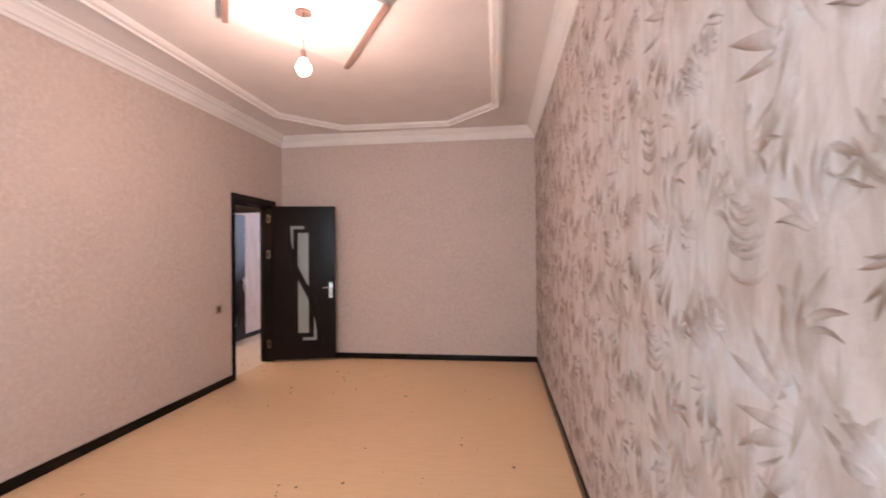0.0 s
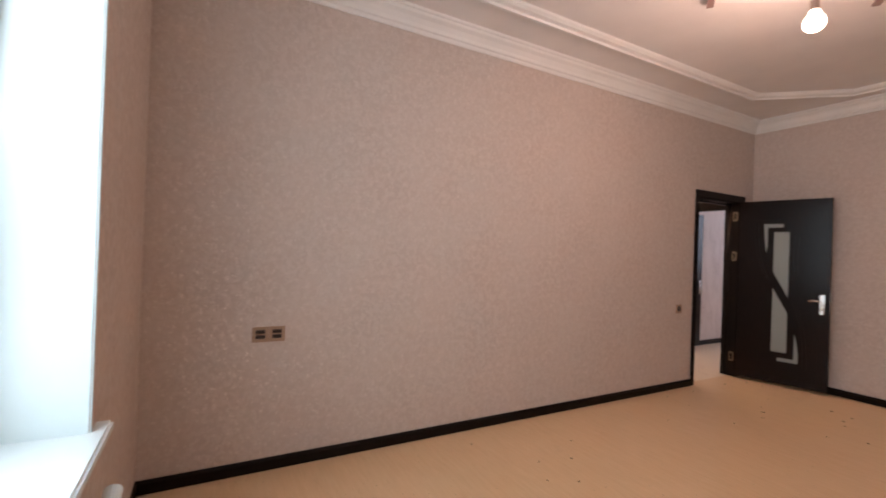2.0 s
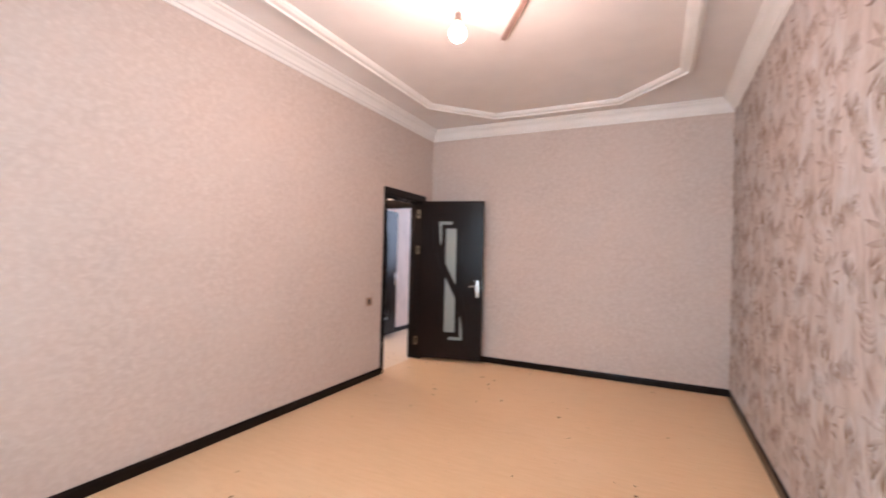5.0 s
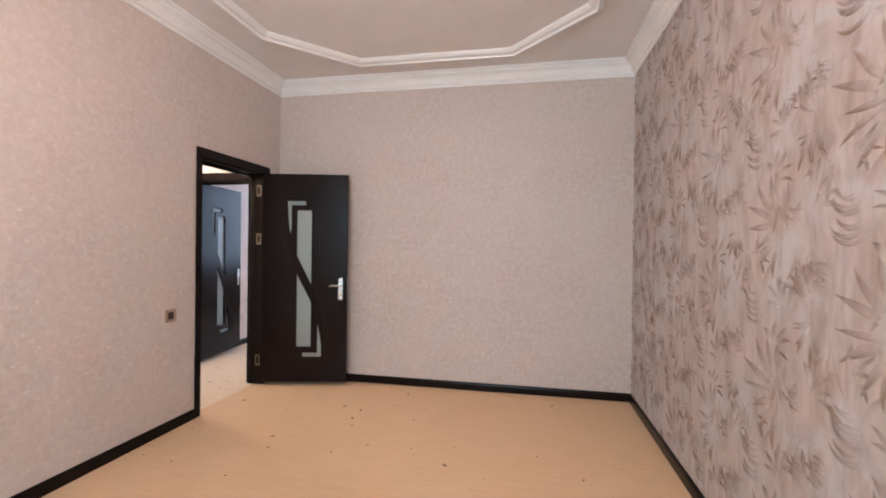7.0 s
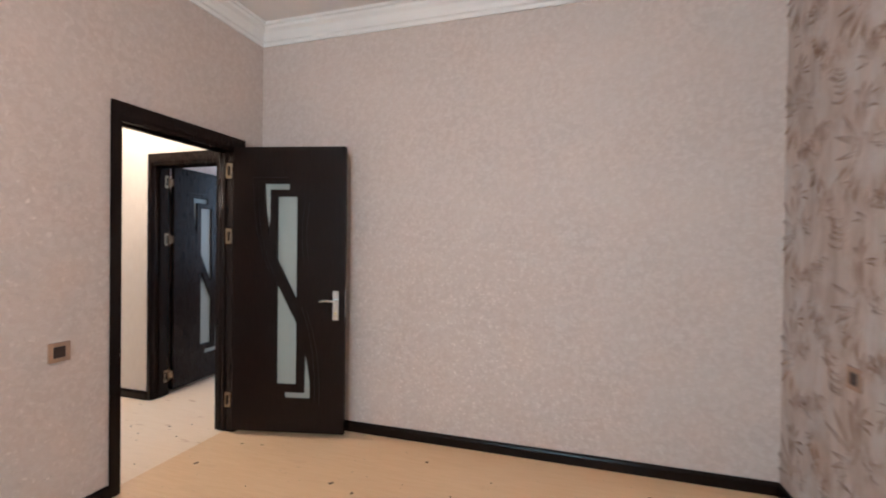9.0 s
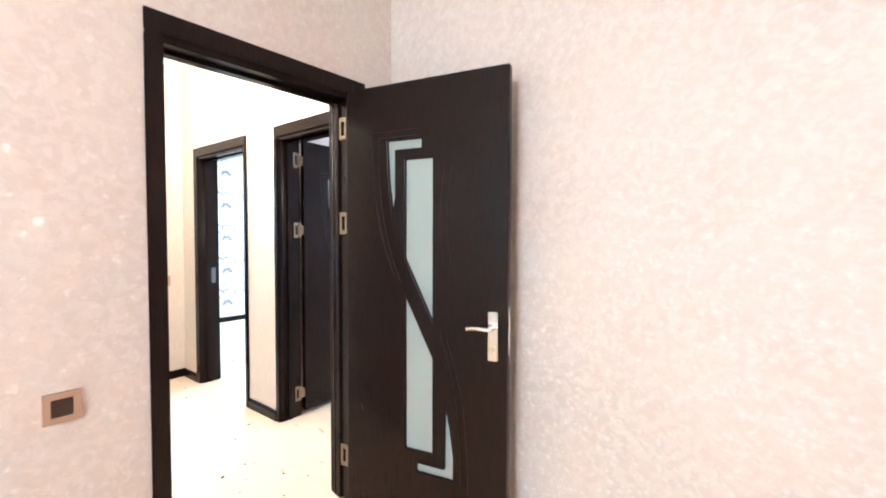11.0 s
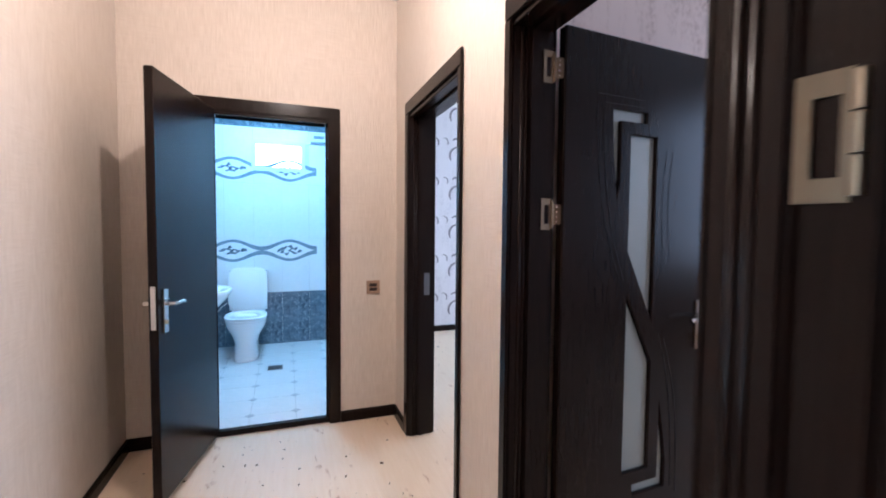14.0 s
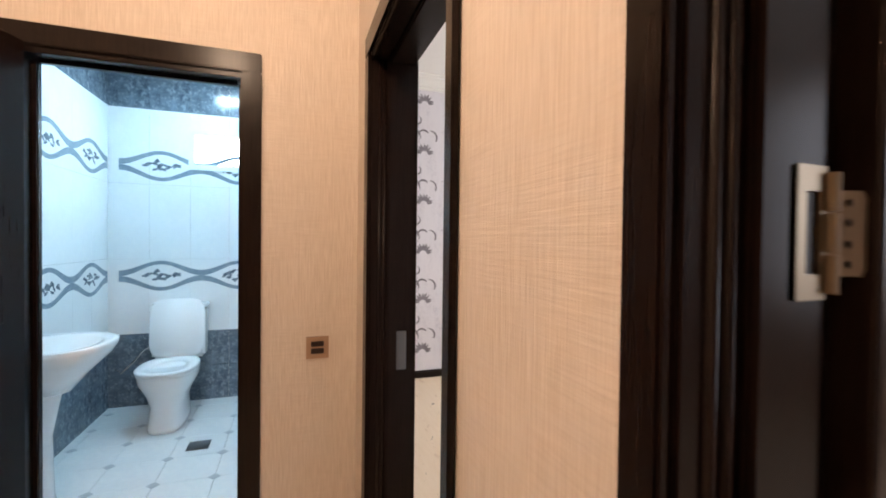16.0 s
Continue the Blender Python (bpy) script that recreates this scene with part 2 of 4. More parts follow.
M_BRASS = mat("dull_brass", (0.55, 0.42, 0.24), 0.3, 1.0)
M_CERAM = mat("white_ceramic", (0.86, 0.88, 0.89), 0.12)
M_TILE = marble("white_wall_tile", (0.80, 0.84, 0.86), (0.84, 0.87, 0.88), (0.78, 0.82, 0.85), 0.10)
M_MARBLE = marble("blue_grey_marble_tile", (0.055, 0.085, 0.12), (0.17, 0.23, 0.28), (0.36, 0.43, 0.48), 0.16)
M_BORDER = marble("border_relief_blue", (0.16, 0.24, 0.31), (0.24, 0.32, 0.38), (0.34, 0.42, 0.47), 0.2)
M_FTILE = marble("pale_floor_tile", (0.74, 0.78, 0.80), (0.80, 0.83, 0.84), (0.70, 0.75, 0.78), 0.14)
M_INSET = marble("tile_inset_grey", (0.30, 0.36, 0.40), (0.38, 0.43, 0.47), (0.55, 0.60, 0.63), 0.3)
M_GROUT = mat("pale_grout", (0.66, 0.69, 0.70), 0.9)
M_PLATE = mat("bronze_plate", (0.42, 0.28, 0.20), 0.35, 0.3)
M_SOCKET = mat("brown_socket", (0.035, 0.018, 0.014), 0.35)
M_BAR = mat("ceiling_bar_brown", (0.30, 0.20, 0.17), 0.5)
M_CORD = mat("black_cord", (0.02, 0.02, 0.02), 0.6)
M_CRUMB = mat("dirt_crumb", (0.12, 0.07, 0.04), 0.9)
M_STEEL = mat("drain_steel", (0.16, 0.17, 0.18), 0.35, 0.9)
M_GLASS = mat("window_glass", (1, 1, 1), 0.0)
nodes_of(M_GLASS)[2].inputs["Transmission Weight"].default_value = 1.0
M_BULB = mat("bulb_glow", (1, 0.9, 0.8))
nodes_of(M_BULB)[2].inputs["Emission Color"].default_value = (1, 0.80, 0.66, 1)
nodes_of(M_BULB)[2].inputs["Emission Strength"].default_value = 40
M_LED = mat("led_diffuser", (0.9, 0.95, 1))
nodes_of(M_LED)[2].inputs["Emission Color"].default_value = (0.7, 0.9, 1, 1)
nodes_of(M_LED)[2].inputs["Emission Strength"].default_value = 25
M_PANE = mat("bright_bath_pane", (0.9, 0.95, 1))
nodes_of(M_PANE)[2].inputs["Emission Color"].default_value = (0.8, 0.95, 1, 1)
nodes_of(M_PANE)[2].inputs["Emission Strength"].default_value = 14
M_OUT = mat("bright_outdoors", (0.9, 0.95, 1))
nodes_of(M_OUT)[2].inputs["Emission Color"].default_value = (0.62, 0.88, 1, 1)
nodes_of(M_OUT)[2].inputs["Emission Strength"].default_value = 6


# ---- mesh helpers ----
def mesh_of(name, bm, mats):
    bmesh.ops.recalc_face_normals(bm, faces=bm.faces)
    me = bpy.data.meshes.new(name)
    bm.to_mesh(me)
    bm.free()
    for x in (mats if isinstance(mats, (list, tuple)) else [mats]):
        me.materials.append(x)
    return me


def part(name, bm, material, parent=None, label=""):
    ob = new(name, mesh_of(name, bm, material))
    if parent is not None:
        ob.parent = parent
    if label:
        ob["label"] = label
    return ob


def empty(name, m, label, category, kind="", group=""):
    e = new(name)
    e.matrix_world = m
    return tagged(e, label, category, group, kind)


def box(bm, lo, hi, bev=0.0):
    c = [(a + b_) / 2 for a, b_ in zip(lo, hi)]
    s = [b_ - a for a, b_ in zip(lo, hi)]
    r = bmesh.ops.create_cube(bm, size=1, matrix=Matrix.Translation(c) @ Matrix.Diagonal((*s, 1)))
    if bev:
        es = list({e for v in r["verts"] for e in v.link_edges})
        bmesh.ops.bevel(bm, geom=es, offset=bev, segments=2, affect="EDGES")
    return bm


def boxed(lo, hi, bev=0.0):
    return box(bmesh.new(), lo, hi, bev)


def cyl(bm, p, q, r, seg=14, r2=None):
    p, q = Vector(p), Vector(q)
    d = q - p
    m = Matrix.Translation((p + q) / 2) @ d.to_track_quat("Z", "Y").to_matrix().to_4x4()
    bmesh.ops.create_cone(bm, cap_ends=True, segments=seg, radius1=r, radius2=r if r2 is None else r2, depth=d.length, matrix=m)
    return bm


def tube(bm, pts, r, seg=8):
    """A round bent bar through the points."""
    rings = []
    for i, p in enumerate(pts):
        a, b_ = Vector(pts[max(0, i - 1)]), Vector(pts[min(len(pts) - 1, i + 1)])
        q = (b_ - a).to_track_quat("Z", "Y")
        rings.append([bm.verts.new(Vector(p) + q @ Vector((r * math.cos(2 * math.pi * k / seg), r * math.sin(2 * math.pi * k / seg), 0))) for k in range(seg)])
    for a, b_ in zip(rings, rings[1:]):
        for k in range(seg):
            bm.faces.new((a[k], a[(k + 1) % seg], b_[(k + 1) % seg], b_[k]))
    bm.faces.new(rings[0][::-1])
    bm.faces.new(rings[-1])
    return bm


def slab(outer, holes, thick, to3d, front=0, back=0):
    """A plate with holes: loops of (u, w), pushed from depth 0 (front) to thick (back); to3d(u, d, w) places it."""
    bm = bmesh.new()
    caps = []
    for d, mi in ((0.0, front), (thick, back)):
        es = []
        for loop in [outer, *holes]:
            vs = [bm.verts.new(to3d(u, d, w)) for u, w in loop]
            es += [bm.edges.new((vs[i], vs[(i + 1) % len(vs)])) for i in range(len(vs))]
            caps.append(vs)
        made = bmesh.ops.triangle_fill(bm, use_beauty=True, use_dissolve=False, edges=es)
        for f in made["geom"]:
            if isinstance(f, bmesh.types.BMFace):
                f.material_index = mi
    n = 1 + len(holes)
    for a, b_ in zip(caps[:n], caps[n:]):
        for i in range(len(a)):
            j = (i + 1) % len(a)
            bm.faces.new((a[i], a[j], b_[j], b_[i]))
    return bm


def rect(u0, w0, u1, w1):
    return [(u0, w0), (u1, w0), (u1, w1), (u0, w1)]


def sweep(bm, pts, profile, closed=True):
    """Runs a profile of (inward, z) along a counter-clockwise plan line, mitred; inward is to the left."""
    n = len(pts)
    rings = []
    for i, p in enumerate(pts):
        p = Vector(p)
        a = Vector(pts[i - 1]) if closed or i else None
        b_ = Vector(pts[(i + 1) % n]) if closed or i < n - 1 else None
        d1 = (p - a).normalized() if a else (b_ - p).normalized()
        d2 = (b_ - p).normalized() if b_ else d1
        n1, n2 = Vector((-d1.y, d1.x)), Vector((-d2.y, d2.x))
        m = (n1 + n2) / (1 + n1.dot(n2))
        rings.append([bm.verts.new((p.x + m.x * o, p.y + m.y * o, z)) for o, z in profile])
    for i in range(n if closed else n - 1):
        a, b_ = rings[i], rings[(i + 1) % n]
        for k in range(len(profile)):
            j = (k + 1) % len(profile)
            bm.faces.new((a[k], a[j], b_[j], b_[k]))
    if not closed:
        bm.faces.new(rings[0])
        bm.faces.new(rings[-1][::-1])
    return bm


def structure(name, bm, mats, label, category):
    return tagged(part(name, bm, mats), label, category, kind="structure")


# ---- structure ----
H = 3.0
FZ = -0.03
E_ = 3.46
along_y = lambda x0, s: (lambda u, d, w: (x0 + s * d, u, w))
along_x = lambda y0, s: (lambda u, d, w: (u, y0 + s * d, w))
# main room
structure("wall_west", slab(rect(-6.4, FZ - 0.06, 0, H), [rect(-1.135, FZ - 0.03, -0.27, 2.02)], 0.14, along_y(0, -1), 0, 1), [M_PEARL, M_WEAVE], "beige pearly wallpapered wall with a doorway to the hall", "wall")
structure("wall_north", slab(rect(-0.14, FZ - 0.06, E_ + 0.14, H), [], 0.15, along_x(0, 1), 0, 1), [M_PEARL, M_PINK], "plain beige pearly wallpapered end wall", "wall")
wall_east = structure("wall_east", slab(rect(-6.4, FZ - 0.06, 0, H), [], 0.14, along_y(E_, 1)), [M_GROUND], "grey-beige feature wall with embossed brown leaf wallpaper", "wall")
structure("wall_south", slab(rect(0, FZ - 0.06, E_, H), [rect(1.135, 0.72, 2.98, 2.58)], 0.32, along_x(-6.08, -1), 0, 0), [M_PEARL, M_REVEAL], "beige wallpapered wall around a deep window", "wall")
# hall
D2 = (-2.455, -1.575)
D3 = (-1.148, -0.26)
structure("hall_wall_north", slab(rect(-2.92, FZ - 0.06, -0.14, H), [rect(D2[0], FZ - 0.03, D2[1], 2.02), rect(D3[0], FZ - 0.03, D3[1], 2.02)], 0.15, along_x(0, 1), 0, 1), [M_WEAVE, M_PINK], "cream woven wallpaper hall wall with two doorways", "wall")
structure("hall_wall_west", slab(rect(-1.77, FZ - 0.06, 0, H), [rect(-1.186, FZ - 0.03, -0.435, 2.02)], 0.12, along_y(-2.79, -1), 0, 1), [M_WEAVE, M_TILE], "cream woven wallpaper hall wall around the bathroom doorway", "wall")
structure("hall_wall_south", slab(rect(-2.79, FZ - 0.06, -0.14, H), [], 0.14, along_x(-1.63, -1)), M_WEAVE, "plain cream woven wallpaper hall wall", "wall")
# bathroom shell
structure("bath_wall_west", slab(rect(-1.63, FZ - 0.06, 0, H), [rect(-1.04, 1.95, -0.56, 2.21)], 0.14, along_y(-4.962, -1)), M_GROUT, "tiled bathroom back wall with a small high window", "wall")
structure("bath_wall_south", slab(rect(-5.1, FZ - 0.06, -2.91, H), [], 0.14, along_x(-1.642, -1)), M_GROUT, "tiled bathroom side wall", "wall")
structure("bath_wall_north", slab(rect(-5.1, FZ - 0.06, -2.92, H), [], 0.15, along_x(0, 1), 0, 1), [M_TILE, M_LILAC], "white tiled bathroom wall", "wall")
structure("bath_ceiling", boxed((-4.96, -1.64, 2.75), (-2.91, 0, 2.85)), M_WHITE, "white bathroom ceiling", "ceiling")
structure("bath_floor", boxed((-4.962, -1.642, -0.1), (-2.84, 0, -0.004)), M_GROUT, "grouted bathroom floor", "floor")
# far rooms
structure("room_two_wall_west", slab(rect(0.15, FZ - 0.06, 4.0, H), [], 0.14, along_y(-5.08, -1)), M_LILAC, "pale lilac wall with grey scroll wallpaper", "wall")
structure("partition_wall", slab(rect(0.15, FZ - 0.06, 4.0, H), [], 0.15, along_y(-1.27, -1), 0, 1), [M_PINK, M_LILAC], "blush pink worn wallpaper partition wall", "wall")
structure("room_two_wall_north", slab(rect(-5.2, FZ - 0.06, -1.345, H), [], 0.14, along_x(4.0, 1)), M_LILAC, "plain pale lilac wall", "wall")
structure("room_three_wall_north", slab(rect(-1.345, FZ - 0.06, 2.2, H), [], 0.14, along_x(4.0, 1)), M_PINK, "plain blush wall", "wall")
structure("room_three_wall_east", slab(rect(0.15, FZ - 0.06, 4.0, H), [], 0.14, along_y(2.2, 1)), M_PINK, "plain blush wall", "wall")
# floors and ceilings
structure("floor", boxed((-0.07, -6.4, -0.1), (E_ + 0.14, 0.15, FZ)), M_FLOOR, "honey-coloured laminate floor with scattered crumbs", "floor")
structure("hall_floor", boxed((-2.84, -1.77, -0.1), (-0.07, 0.075, FZ)), M_FLOOR_PALE, "pale cream laminate hall floor with brown specks", "floor")
structure("room_two_floor", boxed((-5.2, 0.075, -0.1), (-1.345, 4.1, FZ)), M_FLOOR_PALE, "honey-coloured laminate floor", "floor")
structure("room_three_floor", boxed((-1.345, 0.075, -0.1), (2.3, 4.1, FZ)), M_FLOOR_PALE, "honey-coloured laminate floor", "floor")
structure("ceiling", boxed((-0.14, -6.4, H), (E_ + 0.14, 0.15, H + 0.12)), M_CEIL, "cream painted ceiling", "ceiling")
structure("hall_ceiling", boxed((-2.92, -1.77, H), (-0.14, 0.15, H + 0.12)), M_CEIL, "cream painted hall ceiling", "ceiling")
structure("room_two_ceiling", boxed((-5.2, 0.15, H), (-1.345, 4.1, H + 0.12)), M_WHITE, "white ceiling", "ceiling")
structure("room_three_ceiling", boxed((-1.345, 0.15, H), (2.3, 4.1, H + 0.12)), M_WHITE, "white ceiling", "ceiling")

CORNICE = [(0.0, 2.862), (0.012, 2.862), (0.016, 2.885), (0.03, 2.892), (0.036, 2.915), (0.055, 2.945), (0.082, 2.962), (0.088, 2.978), (0.105, 2.982), (0.108, 2.999), (0.0, 2.999)]
structure("cornice", sweep(bmesh.new(), [(0.001, -6.079), (E_ - 0.001, -6.079), (E_ - 0.001, -0.001), (0.001, -0.001)], CORNICE), M_WHITE, "white moulded plaster cornice", "cornice")
structure("hall_cornice", sweep(bmesh.new(), [(-2.789, -1.629), (-0.141, -1.629), (-0.141, -0.001), (-2.789, -0.001)], CORNICE), M_WHITE, "white moulded plaster cornice in the hall", "cornice")
structure("room_two_cornice", sweep(bmesh.new(), [(-5.079, 0.151), (-1.421, 0.151), (-1.421, 3.999), (-5.079, 3.999)], CORNICE), M_WHITE, "white moulded plaster cornice", "cornice")
TRAY = [(0.0, 2.999), (0.0, 2.975), (0.02, 2.955), (0.045, 2.95), (0.05, 2.965), (0.085, 2.968), (0.105, 2.985), (0.11, 2.999)]
structure("ceiling_moulding", sweep(bmesh.new(), [(1.01, -5.75), (2.43, -5.75), (3.03, -5.1), (3.03, -0.98), (2.42, -0.345), (1.01, -0.345), (0.415, -1.0), (0.415, -5.1)], TRAY), M_WHITE, "white octagonal plaster ceiling moulding", "moulding")

BASE = [(0.0, FZ), (0.018, FZ), (0.018, 0.024), (0.014, 0.036), (0.007, 0.042), (0.0, 0.043)]


def baseboard(pts):
    structure("baseboard", sweep(bmesh.new(), pts, BASE, False), M_WOOD, "dark wenge skirting board along the wall", "baseboard")


baseboard([(0.001, -1.17), (0.001, -6.079), (E_ - 0.001, -6.079), (E_ - 0.001, -0.001), (0.001, -0.001), (0.001, -0.198)])
baseboard([(-2.502, -0.001), (-2.789, -0.001), (-2.789, -0.385)])
baseboard([(-1.168, -0.001), (-1.560, -0.001)])
baseboard([(-2.789, -1.24), (-2.789, -1.629), (-0.141, -1.629), (-0.141, -1.175)])
baseboard([(-1.421, 3.999), (-5.079, 3.999), (-5.079, 0.151), (-2.502, 0.151)])
baseboard([(2.199, 3.999), (-1.269, 3.999), (-1.269, 0.151), (-1.168, 0.151)])


def door_frame(name, m, a0, a1, o0, o1, thick, label, hung=0):
    """A lined doorway: opening a0..a1 along local x, casings out to o0 and o1, wall depth 0..thick along local y.
    The leaf shuts into a rebate at depth 0 (hung=0) or at the far face (hung=1); the stop fills the rest."""
    e = empty(name, m, label, "door frame", "structure")
    t = 0.03
    top = 2.02
    for x0, x1 in ((a0, a0 + t), (a1 - t, a1)):
        part("jamb", boxed((x0, -0.004, FZ), (x1, thick + 0.004, top - t), 0.003), M_WOOD, e)
    part("head_jamb", boxed((a0, -0.004, top - t), (a1, thick + 0.004, top), 0.003), M_WOOD, e)
    deep = (lambda y: y) if hung else (lambda y: thick - y)
    for x0, d in ((a0 + t, 1), (a1 - t, -1)):
        ya, yb = sorted((deep(0.054), deep(thick - 0.056)))
        part("door_stop", boxed((min(x0, x0 + d * 0.013), ya, FZ), (max(x0, x0 + d * 0.013), yb, top - t - 0.001), 0.006), M_WOOD, e)
        for f in (0.026, 0.043):
            bd_ = bmesh.new()
            cyl(bd_, (x0, deep(f), FZ), (x0, deep(f), top - t - 0.002), 0.006, 14)
            for fc in bd_.faces:
                fc.smooth = True
            part("bead", bd_, M_WOOD, e)
    ya, yb = sorted((deep(0.054), deep(thick - 0.056)))
    part("head_stop", boxed((a0 + t + 0.014, ya, top - t - 0.013), (a1 - t - 0.014, yb, top - t), 0.005), M_WOOD, e)
    for y0, y1 in ((-0.018, -0.0045), (thick + 0.0045, thick + 0.018)):
        for x0, x1 in ((o0, a0 + 0.026), (a1 - 0.026, o1)):
            part("casing", boxed((x0, y0, FZ), (x1, y1, top - 0.008), 0.004), M_WOOD, e)
        part("head_casing", boxed((o0, y0, top - 0.008), (o1, y1, top + 0.07), 0.004), M_WOOD, e)
    return e


door_frame("door_frame_1", pose(0, 0, 0, 0, 0, 90), -1.135, -0.27, -1.168, -0.198, 0.14, "dark wenge door frame between room and hall")
fr2 = door_frame("door_frame_2", pose(0, 0, 0), D2[0], D2[1], -2.500, -1.562, 0.15, "dark wenge door frame of an open doorway", 1)
door_frame("door_frame_3", pose(0, 0, 0), D3[0], D3[1], -1.165, -0.19, 0.15, "dark wenge door frame with the leaf opened inward", 1)
door_frame("door_frame_4", pose(-2.79, 0, 0, 0, 0, 90), -1.186, -0.435, -1.242, -0.387, 0.12, "dark wenge bathroom door frame")
part("strike_plate", boxed((D2[0] + 0.0365, 0.092, 0.88), (D2[0] + 0.040, 0.128, 1.02), 0.001), M_STEEL, fr2, "steel strike plate")
structure("threshold", boxed((-2.845, -1.155, FZ), (-2.80, -0.466, 0.006), 0.002), M_WOOD, "thin dark threshold strip at the bathroom door", "threshold")

# ---- doors ----
def lever(e, u, side, v):
    """Lever handle on a backplate; side -1 or +1 of the leaf, v the face."""
    s = side
    p = part("handle_plate", boxed((u - 0.021, min(v, v + s * 0.008), 0.805), (u + 0.021, max(v, v + s * 0.008), 1.01), 0.003), M_CHROME, e, "satin nickel backplate")
    b = bmesh.new()
    cyl(b, (u, v + s * 0.004, 0.942), (u, v + s * 0.05, 0.942), 0.010)
    tube(b, [(u, v + s * 0.045, 0.942), (u - 0.02, v + s * 0.052, 0.943), (u - 0.05, v + s * 0.052, 0.945), (u - 0.08, v + s * 0.050, 0.943), (u - 0.10, v + s * 0.046, 0.937)], 0.0085, 10)
    part("lever", b, M_CHROME, p, "curved nickel lever")
    b = bmesh.new()
    cyl(b, (u, v + s * 0.006, 0.855), (u, v + s * 0.014, 0.855), 0.011)
    part("lock_cylinder", b, M_BRASS, p, "brass lock cylinder")
    return p


def hinge(e, z, pv, far):
    """Butt hinge: a cut-out plate on the jamb at depth pv, a knuckle, and where the leaf stands far off, a flag towards it."""
    s = 0.0 if not far else -0.002
    outer = rect(-0.078 - s, z - 0.055, -0.038 - s, z + 0.055)
    cut = [rect(-0.066 - s, z - 0.034, -0.046 - s, z + 0.034)]
    h = part("hinge", slab(outer, cut, 0.003, lambda u, d, w: (u, pv - 0.0015 + d, w)), M_HINGE, e, "worn nickel hinge")
    b = bmesh.new()
    for k in range(3):
        cyl(b, (-0.034 - s, pv * 0.86, z - 0.05 + k * 0.034), (-0.034 - s, pv * 0.86, z - 0.05 + k * 0.034 + 0.032), 0.0058, 12)
    part("knuckle", b, M_HINGE, h)
    if far:
        flag = [(-0.032, z - 0.024), (-0.022, z - 0.036), (-0.003, z - 0.036), (0.0, z - 0.030), (0.0, z + 0.030), (-0.003, z + 0.036), (-0.022, z + 0.036), (-0.032, z + 0.024)]
        part("hinge_flag", slab(flag, [], 0.0025, lambda u, d, w: (u, 0.010 - u * 0.45 + d, w)), M_HINGE, h)
        b = bmesh.new()
        for dz in (-0.026, -0.009, 0.009, 0.026):
            cyl(b, (-0.014, 0.0150, z + dz), (-0.014, 0.0185, z + dz), 0.0034, 8)
        part("screw", b, M_CHROME, h)


